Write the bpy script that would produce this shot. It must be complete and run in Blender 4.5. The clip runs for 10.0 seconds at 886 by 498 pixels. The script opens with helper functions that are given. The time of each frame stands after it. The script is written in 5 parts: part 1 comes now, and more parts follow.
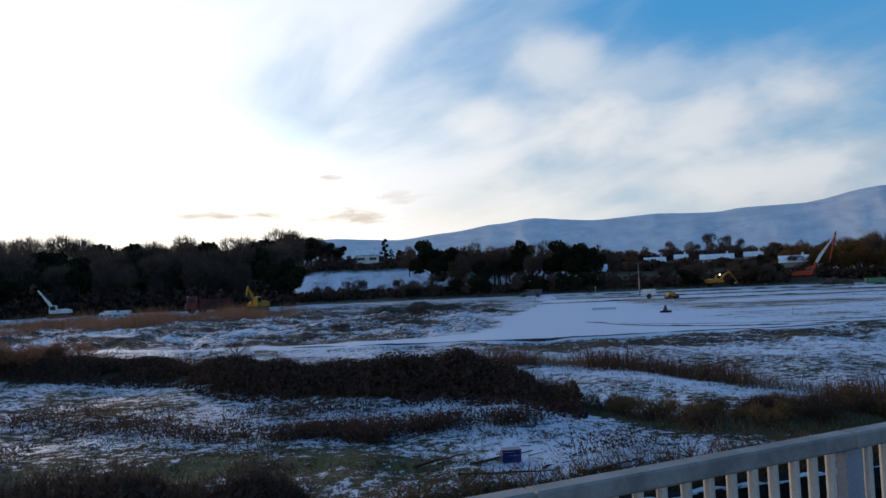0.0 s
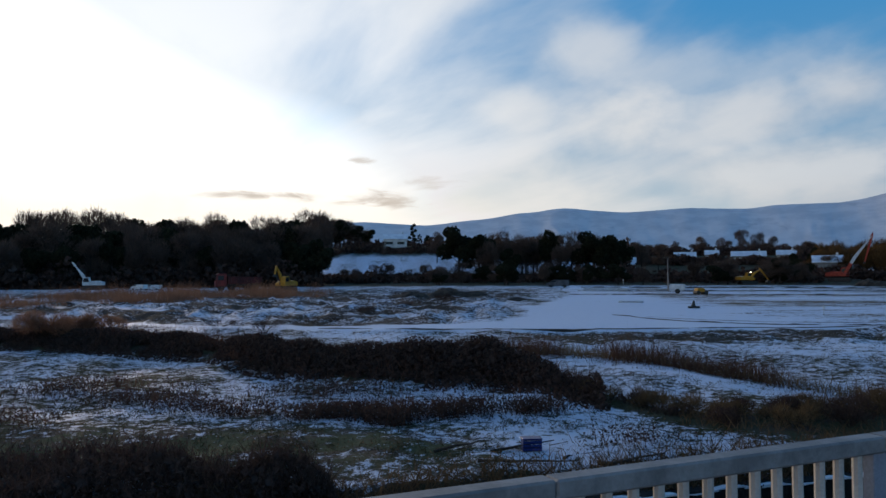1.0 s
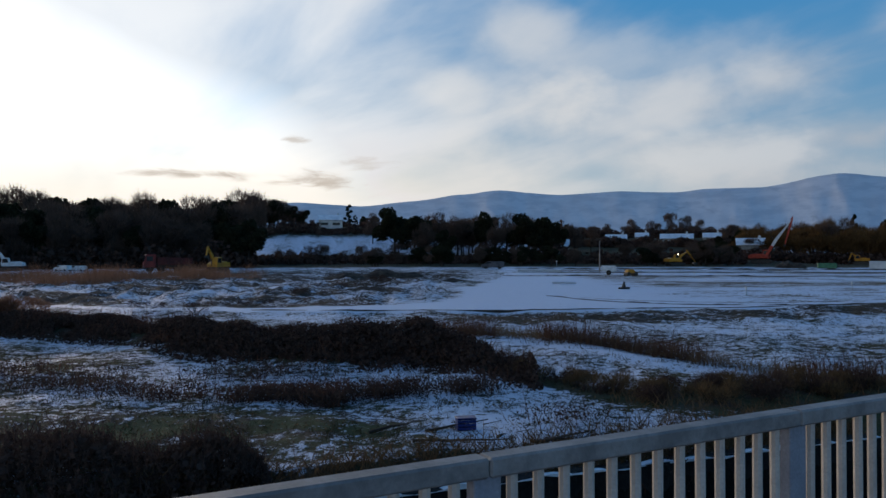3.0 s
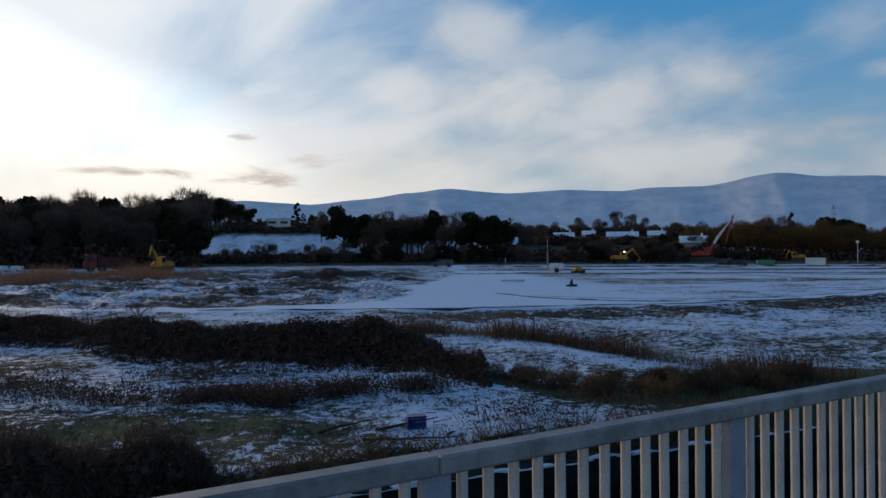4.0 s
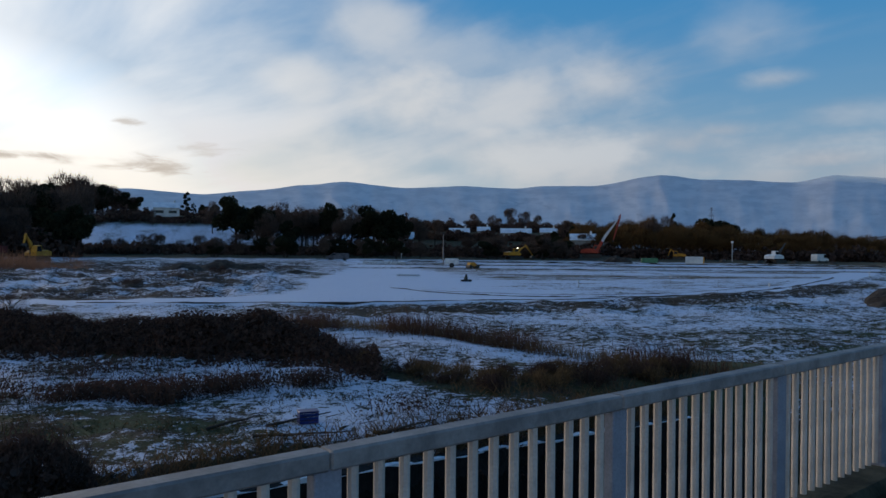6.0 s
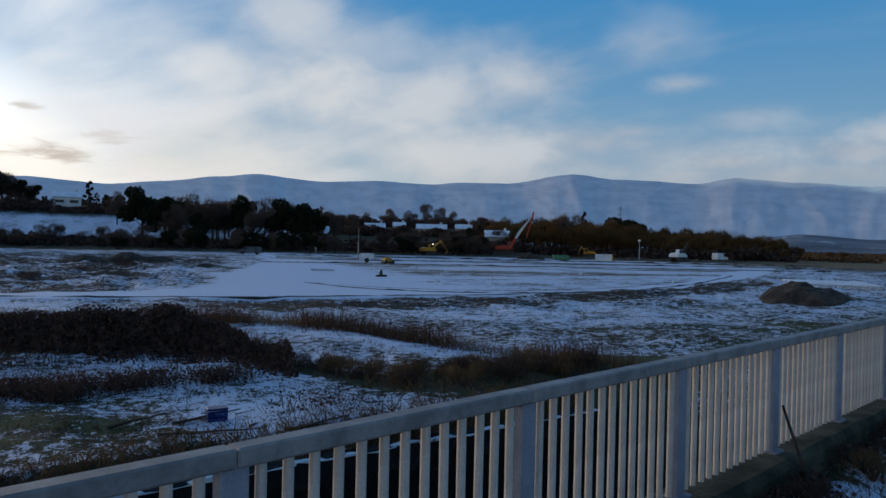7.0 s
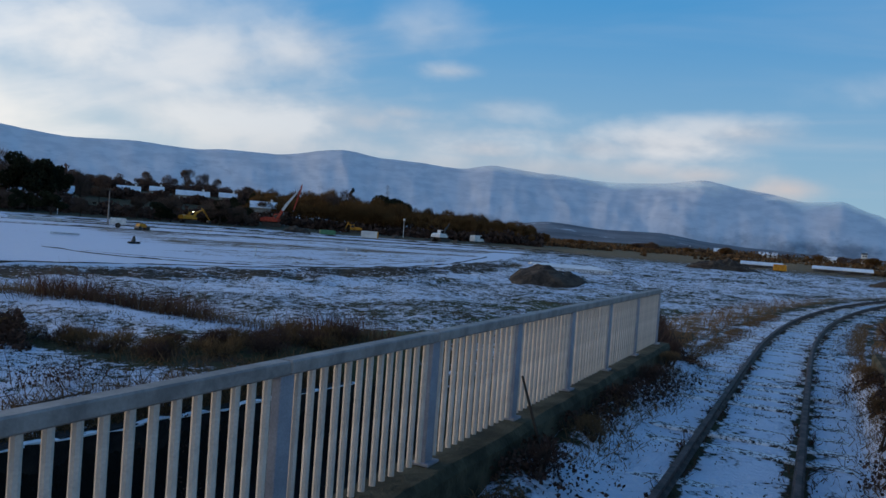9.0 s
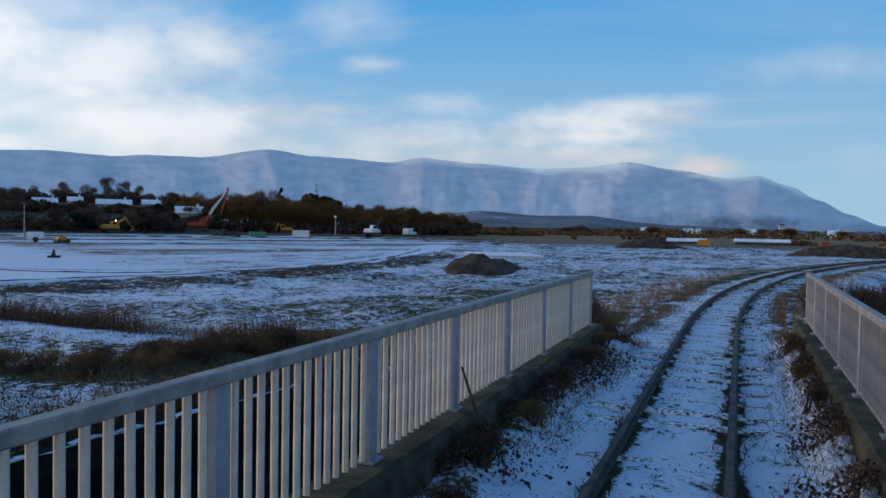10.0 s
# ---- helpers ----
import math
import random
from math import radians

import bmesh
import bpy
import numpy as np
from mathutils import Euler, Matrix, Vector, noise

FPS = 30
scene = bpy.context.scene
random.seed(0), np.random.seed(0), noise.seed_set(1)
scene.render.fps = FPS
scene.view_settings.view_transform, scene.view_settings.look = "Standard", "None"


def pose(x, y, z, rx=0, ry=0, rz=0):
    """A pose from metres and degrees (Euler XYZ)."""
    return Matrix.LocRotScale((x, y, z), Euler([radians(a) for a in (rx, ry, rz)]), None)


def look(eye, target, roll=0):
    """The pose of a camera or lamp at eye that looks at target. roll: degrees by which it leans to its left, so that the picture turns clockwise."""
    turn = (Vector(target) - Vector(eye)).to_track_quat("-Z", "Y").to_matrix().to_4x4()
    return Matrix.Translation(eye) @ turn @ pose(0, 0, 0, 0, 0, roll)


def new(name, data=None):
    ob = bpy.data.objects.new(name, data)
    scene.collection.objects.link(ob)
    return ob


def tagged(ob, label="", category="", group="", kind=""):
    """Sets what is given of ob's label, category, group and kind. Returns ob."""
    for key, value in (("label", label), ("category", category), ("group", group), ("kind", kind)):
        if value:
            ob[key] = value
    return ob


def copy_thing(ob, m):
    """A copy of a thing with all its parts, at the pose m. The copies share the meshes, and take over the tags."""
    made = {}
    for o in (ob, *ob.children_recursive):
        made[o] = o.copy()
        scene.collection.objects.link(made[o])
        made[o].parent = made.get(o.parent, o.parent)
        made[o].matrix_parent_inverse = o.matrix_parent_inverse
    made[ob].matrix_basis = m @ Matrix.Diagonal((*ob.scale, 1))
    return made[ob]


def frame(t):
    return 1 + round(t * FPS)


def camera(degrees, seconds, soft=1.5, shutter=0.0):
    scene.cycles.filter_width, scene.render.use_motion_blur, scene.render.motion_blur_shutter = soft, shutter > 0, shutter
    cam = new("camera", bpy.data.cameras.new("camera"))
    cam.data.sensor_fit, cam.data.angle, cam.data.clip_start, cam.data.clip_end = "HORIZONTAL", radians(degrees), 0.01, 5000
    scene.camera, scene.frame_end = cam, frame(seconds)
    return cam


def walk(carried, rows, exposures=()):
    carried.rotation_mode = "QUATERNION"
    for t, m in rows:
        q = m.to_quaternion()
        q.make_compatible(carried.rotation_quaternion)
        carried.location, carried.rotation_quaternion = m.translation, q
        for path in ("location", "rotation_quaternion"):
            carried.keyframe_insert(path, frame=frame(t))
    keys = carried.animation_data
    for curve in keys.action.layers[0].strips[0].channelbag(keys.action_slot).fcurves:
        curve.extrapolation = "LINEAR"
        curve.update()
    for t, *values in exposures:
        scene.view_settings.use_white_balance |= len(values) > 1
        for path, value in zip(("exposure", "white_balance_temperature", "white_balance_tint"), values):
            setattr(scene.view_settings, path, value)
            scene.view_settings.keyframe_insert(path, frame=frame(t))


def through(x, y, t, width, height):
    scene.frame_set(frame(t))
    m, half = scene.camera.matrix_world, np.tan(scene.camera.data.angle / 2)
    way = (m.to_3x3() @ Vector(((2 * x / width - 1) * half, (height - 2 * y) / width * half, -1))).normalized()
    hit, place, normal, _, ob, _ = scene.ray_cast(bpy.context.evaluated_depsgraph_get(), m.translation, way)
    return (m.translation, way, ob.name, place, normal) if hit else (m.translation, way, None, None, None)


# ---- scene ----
cam = camera(59.88, 10.0, soft=1.5)


def view(x, y, z, yaw, pitch, roll):
    """A camera's pose from its place, heading, pitch and lean."""
    return pose(x, y, z, 90 + pitch, 0, yaw) @ pose(0, 0, 0, 0, 0, roll)


PATH = [
    (0.0, view(-0.002, 0.007, 1.777, 0.15, 2.79, -2.47)),
    (0.5, view(-0.009, 0.007, 1.774, 2.92, 2.27, -1.68)),
    (1.0, view(-0.005, 0.010, 1.770, 2.26, 1.83, -0.27)),
    (1.5, view(-0.005, 0.013, 1.770, 0.91, 1.25, -0.68)),
    (2.0, view(-0.003, 0.009, 1.771, 0.18, 1.13, -0.56)),
    (2.5, view(-0.003, 0.014, 1.769, -0.77, 0.64, -0.14)),
    (4.0, view(-0.005, 0.005, 1.771, -6.27, 0.28, -0.35)),
    (4.5, view(-0.002, 0.009, 1.770, -7.38, 0.16, -0.08)),
    (5.0, view(0.002, 0.014, 1.768, -8.96, 0.02, -0.06)),
    (6.5, view(-0.001, -0.003, 1.774, -17.12, -0.23, 1.08)),
    (7.0, view(0.008, 0.006, 1.770, -20.29, -0.37, 1.30)),
    (7.5, view(0.013, 0.009, 1.766, -23.07, -0.35, 0.89)),
    (8.0, view(0.008, -0.006, 1.769, -26.03, -0.40, 1.19)),
    (8.5, view(-0.001, -0.017, 1.768, -30.11, -0.42, 2.45)),
    (9.0, view(0.001, -0.022, 1.764, -37.63, -1.40, 4.26)),
    (9.5, view(0.003, -0.021, 1.767, -39.88, -1.87, 3.14)),
    (10.0, view(0.007, -0.029, 1.778, -42.58, -1.70, 0.98)),
]
walk(cam, PATH, ((0.0, 0.0, 6100, 10), (0.5, -0.15, 6100, 10), (1.0, -0.2, 6100, 10), (2.5, -0.28, 6100, 10), (5.0, -0.34, 6100, 10),
                 (7.0, -0.28, 6050, 10), (8.5, -0.06, 6050, 10), (9.5, 0.10, 6100, 10), (10.0, 0.24, 6100, 10)))

# ---- world and sun ----
SUN_AZ, SUN_EL = -26.0, 7.0
world = bpy.data.worlds.new("sky")
scene.world = world
world.use_nodes = True
wn = world.node_tree
wn.nodes.clear()


class Graph:
    """Short hand for wiring nodes."""

    def __init__(self, tree):
        self.t = tree

    def node(self, kind, **props):
        n = self.t.nodes.new(kind)
        for k, v in props.items():
            if k == "operation":
                n.operation = v
            elif k == "data_type":
                n.data_type = v
            elif k == "blend_type":
                n.blend_type = v
        return n

    def feed(self, sock, v):
        if isinstance(v, bpy.types.NodeSocket):
            self.t.links.new(v, sock)
        elif v is not None:
            sock.default_value = v

    def math(self, op, a, b=None, c=None, clamp=False):
        n = self.node("ShaderNodeMath", operation=op)
        n.use_clamp = clamp
        for s, v in zip(n.inputs, (a, b, c)):
            self.feed(s, v)
        return n.outputs[0]

    def step(self, v, a, b, lo=0.0, hi=1.0):
        n = self.node("ShaderNodeMapRange")
        n.interpolation_type = "SMOOTHSTEP"
        for s, x in zip(n.inputs, (v, a, b, lo, hi)):
            self.feed(s, x)
        return n.outputs[0]

    def mix(self, f, a, b, blend="MIX"):
        n = self.node("ShaderNodeMix", data_type="RGBA", blend_type=blend)
        self.feed(n.inputs[0], f)
        self.feed(n.inputs[6], (*a, 1) if isinstance(a, tuple) else a)
        self.feed(n.inputs[7], (*b, 1) if isinstance(b, tuple) else b)
        return n.outputs[2]

    def noise(self, vec, scale, detail=5.0, rough=0.55, dist=0.0, out=0):
        n = self.node("ShaderNodeTexNoise")
        self.feed(n.inputs["Vector"], vec)
        n.inputs["Scale"].default_value = scale
        n.inputs["Detail"].default_value = detail
        n.inputs["Roughness"].default_value = rough
        n.inputs["Distortion"].default_value = dist
        return n.outputs[out]

    def combine(self, x, y, z):
        n = self.node("ShaderNodeCombineXYZ")
        for s, v in zip(n.inputs, (x, y, z)):
            self.feed(s, v)
        return n.outputs[0]

    def coords(self, which="Object"):
        return self.node("ShaderNodeTexCoord").outputs[which]

    def attr(self, name):
        n = self.node("ShaderNodeAttribute")
        n.attribute_name = name
        return n.outputs["Fac"]


g = Graph(wn)
sky = g.node("ShaderNodeTexSky")
sky.sky_type = "NISHITA"
sky.sun_disc = False
sky.sun_elevation, sky.sun_rotation = radians(SUN_EL), radians(SUN_AZ)
sky.air_density, sky.dust_density, sky.ozone_density = 1.0, 0.6, 2.5
way = g.coords("Generated")
sep = g.node("ShaderNodeSeparateXYZ")
g.feed(sep.inputs[0], way)
dx, dy, dz = sep.outputs
bearing = g.math("MULTIPLY", g.math("ARCTAN2", dx, dy), 57.2958)
height = g.math("MULTIPLY", g.math("ARCSINE", dz), 57.2958)
# closeness to the sun
sv = Vector((math.sin(radians(SUN_AZ)) * math.cos(radians(SUN_EL)), math.cos(radians(SUN_AZ)) * math.cos(radians(SUN_EL)), math.sin(radians(SUN_EL))))
dot = g.node("ShaderNodeVectorMath", operation="DOT_PRODUCT")
g.feed(dot.inputs[0], way)
dot.inputs[1].default_value = sv
near_sun = g.math("MULTIPLY", g.math("ARCCOSINE", dot.outputs["Value"]), 57.2958)
# high wisps on a flat layer overhead, and heaps of cumulus low in the sky
lift = g.math("ADD", g.math("MAXIMUM", dz, 0.0), 0.12)
flat = g.combine(g.math("DIVIDE", dx, lift), g.math("DIVIDE", dy, lift), 0.0)
turned = g.node("ShaderNodeMapping")
g.feed(turned.inputs[0], flat)
turned.vector_type = "TEXTURE"
turned.inputs["Rotation"].default_value = (0, 0, radians(27))
turned.inputs["Scale"].default_value = (1.0, 3.2, 1.0)
wisps = g.noise(turned.outputs[0], 1.4, 6, 0.52, 0.4)
fluff = g.noise(g.combine(g.math("MULTIPLY", bearing, 0.05), g.math("MULTIPLY", height, 0.085), 3.0), 2.4, 5, 0.52, 0.15)
CLOUDS = [(11.5, 10.4, 4.2, 2.8, 0.85), (3.5, 11.8, 2.6, 1.8, 0.55), (8.4, 15.6, 3.2, 1.9, 0.60), (19.6, 10.8, 5.0, 2.2, 0.72), (25.6, 11.8, 3.4, 2.2, 0.66),
          (15.2, 9.8, 6.0, 2.4, 0.55), (31.0, 7.6, 4.6, 1.4, 0.90), (33.6, 8.3, 2.6, 0.7, 0.75), (40.3, 6.2, 4.0, 0.8, 0.80), (48.4, 6.7, 3.8, 0.9, 0.80),
          (53.2, 7.2, 5.0, 1.2, 0.85), (58.0, 8.2, 3.6, 0.8, 0.80), (52.0, 5.4, 3.0, 0.9, 0.75), (55.6, 5.2, 2.6, 0.7, 0.85), (61.4, 4.5, 2.2, 0.9, 1.0),
          (37.1, 11.6, 2.0, 0.55, 0.55), (41.4, 9.0, 2.6, 1.0, 0.40), (35.0, 14.6, 2.6, 1.6, 0.30), (70.0, 11.0, 5.0, 0.9, 0.30), (46.0, 5.2, 14.0, 1.2, 0.60),
          (20.0, 6.8, 20.0, 2.1, 0.78), (16.0, 13.6, 9.0, 2.2, 0.40)]
heap = 0.0
for az, el, wide, tall, much in CLOUDS:
    u = g.math("DIVIDE", g.math("SUBTRACT", bearing, float(az)), wide)
    v = g.math("DIVIDE", g.math("SUBTRACT", height, float(el)), tall)
    d = g.math("SQRT", g.math("ADD", g.math("MULTIPLY", u, u), g.math("MULTIPLY", v, v)))
    d = g.math("ADD", d, g.math("MULTIPLY", g.math("SUBTRACT", fluff, 0.5), 3.4))
    heap = g.math("MAXIMUM", heap, g.step(d, 1.9, -0.1, 0.0, much))
blueing = g.step(bearing, -22.0, 42.0, 0.20, -0.13)
veil = g.math("MULTIPLY", g.step(g.math("ADD", wisps, blueing), 0.36, 0.74), g.math("MULTIPLY", g.step(bearing, 10.0, 60.0, 0.85, 0.5), g.step(height, 55.0, 24.0, 0.15, 1.0)))
clear = g.mix(1.0, sky.outputs[0], (0.09, 0.09, 0.09), "MULTIPLY")
blue = g.mix(g.step(height, 1.0, 20.0), (0.42, 0.645, 0.80), (0.085, 0.40, 0.80))
blue = g.mix(g.step(height, 18.0, 70.0), blue, (0.020, 0.165, 0.49))
base = g.mix(0.85, clear, blue)
shade = g.step(g.math("ADD", fluff, g.math("MULTIPLY", height, -0.012)), 0.28, 0.52)
far_cloud = g.mix(shade, (0.96, 0.93, 0.90), (0.60, 0.63, 0.68))
far_cloud = g.mix(g.step(height, 7.0, 3.5), far_cloud, (0.80, 0.70, 0.65))
cloud = g.mix(g.step(near_sun, 24.0, 68.0), (1.18, 1.13, 1.05), far_cloud)
seen = g.mix(veil, base, g.mix(g.step(near_sun, 18.0, 56.0), (1.22, 1.20, 1.16), (0.66, 0.71, 0.77)))
seen = g.mix(heap, seen, cloud)
slope = g.math("SUBTRACT", g.math("ADD", height, g.math("MULTIPLY", g.math("ADD", bearing, 27.5), 0.47)), 20.0)
rim = g.math("ADD", slope, g.math("MULTIPLY", g.math("SUBTRACT", wisps, 0.5), 12.0))
glow = g.math("MULTIPLY", g.step(rim, 2.5, -7.0), g.math("MULTIPLY", g.step(bearing, 13.0, -8.0), g.step(bearing, -75.0, -35.0)))
glow = g.math("MAXIMUM", glow, g.math("MULTIPLY", g.step(near_sun, 36.0, 4.0), 0.40))
seen = g.mix(glow, seen, g.mix(g.step(height, 3.0, 11.0), (0.50, 0.33, 0.12), (0.95, 0.90, 0.80)), "ADD")
# warm light along the horizon below the veil
dusk = g.math("MULTIPLY", g.step(height, 11.0, 2.5), g.step(bearing, 30.0, -8.0, 0.0, 0.85))
seen = g.mix(dusk, seen, (1.32, 1.20, 1.02), "LIGHTEN")
# two thin dark streaks low before the glow
shred = g.noise(g.combine(g.math("MULTIPLY", bearing, 0.30), g.math("MULTIPLY", height, 1.3), 8.0), 1.0, 6, 0.6, 0.6)
streak = 0.0
for az, el, wide, tall, much in ((-14.5, 5.7, 4.2, 0.28, 0.8), (-6.8, 5.6, 2.6, 0.5, 0.8), (-3.4, 6.6, 1.8, 0.4, 0.45), (-8.6, 8.4, 0.8, 0.25, 0.6)):
    u = g.math("DIVIDE", g.math("SUBTRACT", bearing, float(az)), wide)
    v = g.math("DIVIDE", g.math("SUBTRACT", height, float(el)), tall)
    d = g.math("ADD", g.math("SQRT", g.math("ADD", g.math("MULTIPLY", u, u), g.math("MULTIPLY", v, v))), g.math("MULTIPLY", g.math("SUBTRACT", shred, 0.5), 4.0))
    streak = g.math("MAXIMUM", streak, g.step(d, 1.5, 0.1, 0.0, much))
seen = g.mix(streak, seen, (0.80, 0.66, 0.52))
bg = g.node("ShaderNodeBackground")
g.feed(bg.inputs[0], seen)
bg.inputs[1].default_value = 0.8
out = g.node("ShaderNodeOutputWorld")
wn.links.new(bg.outputs[0], out.inputs[0])

sun = new("sun", bpy.data.lights.new("sun", "SUN"))
sun.data.energy, sun.data.angle, sun.data.color = 1.5, radians(9), (1.0, 0.74, 0.48)
sun.matrix_basis = look(sv * 100, (0, 0, 0))


# ---- materials ----
def surface(name, dark, light, scale=3.0, rough=0.8, bump=0.02, fine=40.0, metal=0.0, spot=None, spots=0.6, per=0.0, spec=0.3):
    """A worn surface: two colours in soft patches, fine grain, and spots of a third."""
    m = bpy.data.materials.new(name)
    m.use_nodes = True
    q = Graph(m.node_tree)
    b = m.node_tree.nodes["Principled BSDF"]
    c = q.coords()
    big, small = q.noise(c, scale, 5, 0.6), q.noise(c, fine, 3, 0.6)
    col = q.mix(q.step(big, 0.35, 0.68), dark, light)
    col = q.mix(0.45, col, q.mix(small, (0.25, 0.25, 0.25), (0.8, 0.8, 0.8)), "OVERLAY")
    if spot:
        col = q.mix(q.step(q.noise(c, scale * 2.7, 6, 0.7), spots, spots + 0.1), col, spot)
    if per:
        i = q.node("ShaderNodeObjectInfo").outputs["Random"]
        col = q.mix(1.0, col, q.mix(i, (1 - per, 1 - per, 1 - per), (1 + per, 1 + per * 0.9, 1 + per * 0.75)), "MULTIPLY")
    q.feed(b.inputs["Base Color"], col)
    b.inputs["Roughness"].default_value, b.inputs["Metallic"].default_value = rough, metal
    b.inputs["Specular IOR Level"].default_value = spec
    if bump:
        h = q.node("ShaderNodeBump")
        h.inputs["Distance"].default_value = bump
        q.feed(h.inputs["Height"], q.math("ADD", q.math("MULTIPLY", small, 0.5), big))
        q.feed(b.inputs["Normal"], h.outputs[0])
    return m


def ground_material():
    m = bpy.data.materials.new("snowy_ground")
    m.use_nodes = True
    q = Graph(m.node_tree)
    b = m.node_tree.nodes["Principled BSDF"]
    c = q.coords()
    n1, n2, n3 = q.noise(c, 0.8, 6, 0.62, 0.3), q.noise(c, 3.6, 5, 0.65, 0.4), q.noise(c, 15.0, 4, 0.6)
    lump = q.math("ADD", q.math("ADD", q.math("MULTIPLY", n1, 0.28), q.math("MULTIPLY", n2, 0.44)), q.math("MULTIPLY", n3, 0.28))
    lump = q.math("MULTIPLY_ADD", lump, 1.6, -0.3)
    need = q.math("SUBTRACT", 1.0, q.attr("cover"))
    stretched = q.node("ShaderNodeMapping")
    q.feed(stretched.inputs[0], c)
    stretched.inputs["Scale"].default_value = (0.10, 0.75, 1.0)
    streaks = q.noise(stretched.outputs[0], 1.0, 6, 0.65, 0.4)
    lump = q.math("ADD", lump, q.math("MULTIPLY", q.attr("packed"), q.math("MULTIPLY", q.math("SUBTRACT", streaks, 0.5), 0.75)))
    snow = q.step(q.math("SUBTRACT", lump, need), -0.045, 0.05)
    grass = q.mix(q.step(n2, 0.35, 0.65), (0.022, 0.023, 0.011), (0.065, 0.055, 0.028))
    grass = q.mix(q.math("MULTIPLY", q.attr("green"), 0.6), grass, (0.055, 0.085, 0.030))
    soil = q.mix(n3, (0.028, 0.021, 0.016), (0.085, 0.062, 0.045))
    low = q.mix(q.step(n1, 0.46, 0.60), grass, soil)
    low = q.mix(q.attr("mud"), low, q.mix(q.step(n3, 0.3, 0.7), (0.016, 0.013, 0.011), (0.062, 0.047, 0.037)))
    low = q.mix(q.attr("straw"), low, q.mix(n2, (0.10, 0.062, 0.032), (0.30, 0.20, 0.10)))
    # Shade down in the gully, put into the ground colour as near black
    low = q.mix(q.attr("gully_shade"), low, (0.004, 0.004, 0.004))
    white = q.mix(n2, (0.55, 0.62, 0.76), (0.74, 0.78, 0.88))
    q.feed(b.inputs["Base Color"], q.mix(snow, low, white))
    q.feed(b.inputs["Roughness"], q.step(snow, 0.0, 1.0, 0.95, 0.62))
    b.inputs["Specular IOR Level"].default_value = 0.25
    h = q.node("ShaderNodeBump")
    h.inputs["Distance"].default_value = 0.16
    h.inputs["Strength"].default_value = 0.8
    q.feed(h.inputs["Height"], q.math("ADD", q.math("MULTIPLY", snow, 0.35), q.math("ADD", n2, q.math("MULTIPLY", n3, 0.5))))
    q.feed(b.inputs["Normal"], h.outputs[0])
    return m


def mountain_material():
    m = bpy.data.materials.new("hazy_mountain_snow")
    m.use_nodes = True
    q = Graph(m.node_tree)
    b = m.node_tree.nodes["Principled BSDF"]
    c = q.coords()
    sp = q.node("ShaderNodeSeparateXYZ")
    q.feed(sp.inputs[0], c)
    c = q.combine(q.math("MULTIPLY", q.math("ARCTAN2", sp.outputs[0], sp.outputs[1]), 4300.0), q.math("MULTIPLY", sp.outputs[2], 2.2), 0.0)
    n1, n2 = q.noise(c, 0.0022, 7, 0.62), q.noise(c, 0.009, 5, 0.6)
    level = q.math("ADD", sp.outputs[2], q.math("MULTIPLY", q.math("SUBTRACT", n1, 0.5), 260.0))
    # Pale blue-grey, low contrast: distance haze mixed into the snow and rock colours
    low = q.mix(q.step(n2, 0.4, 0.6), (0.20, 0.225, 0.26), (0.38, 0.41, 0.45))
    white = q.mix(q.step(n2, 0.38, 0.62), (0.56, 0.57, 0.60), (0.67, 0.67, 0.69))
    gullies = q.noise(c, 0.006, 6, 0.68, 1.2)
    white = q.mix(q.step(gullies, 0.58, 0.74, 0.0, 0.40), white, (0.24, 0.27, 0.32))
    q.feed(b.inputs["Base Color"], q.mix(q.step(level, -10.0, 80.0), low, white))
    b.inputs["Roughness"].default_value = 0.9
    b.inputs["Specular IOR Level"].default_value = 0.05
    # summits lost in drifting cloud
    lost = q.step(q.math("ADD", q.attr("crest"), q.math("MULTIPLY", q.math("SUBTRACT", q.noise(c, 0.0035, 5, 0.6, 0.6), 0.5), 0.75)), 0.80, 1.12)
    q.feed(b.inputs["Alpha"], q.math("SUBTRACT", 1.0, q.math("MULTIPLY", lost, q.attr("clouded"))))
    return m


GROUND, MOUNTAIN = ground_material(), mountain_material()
MOOR = surface("moorland", (0.07, 0.08, 0.10), (0.16, 0.175, 0.20), 0.004, 0.95, 0, 0.03, 0, (0.55, 0.58, 0.64), 0.60)
RUST = surface("rusty_steel", (0.028, 0.019, 0.017), (0.105, 0.070, 0.062), 6, 0.7, 0.004, 60, 0.1)
PAINT = surface("cream_paint", (0.50, 0.43, 0.37), (0.64, 0.555, 0.475), 5, 0.55, 0.002, 90, 0, (0.30, 0.27, 0.23), 0.66, 0.06)
KERB = surface("mossy_concrete", (0.022, 0.022, 0.011), (0.085, 0.075, 0.045), 3, 0.95, 0.03, 30, 0, (0.10, 0.10, 0.06), 0.66)
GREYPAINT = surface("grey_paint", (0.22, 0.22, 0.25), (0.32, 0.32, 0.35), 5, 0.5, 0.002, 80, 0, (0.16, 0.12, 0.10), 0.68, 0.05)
DARKPAINT = surface("slate_grey_paint", (0.11, 0.115, 0.13), (0.19, 0.19, 0.21), 5, 0.55, 0.002, 80, 0, (0.15, 0.11, 0.09), 0.66, 0.06)
RAILPAINT = surface("rail_paint", (0.175, 0.155, 0.145), (0.29, 0.26, 0.24), 6, 0.55, 0.003, 60, 0, (0.20, 0.17, 0.14), 0.66, 0.05)
TIMBER = surface("sleeper_timber", (0.035, 0.028, 0.022), (0.10, 0.085, 0.07), 6, 0.9, 0.01, 40, 0, (0.75, 0.78, 0.82), 0.44)


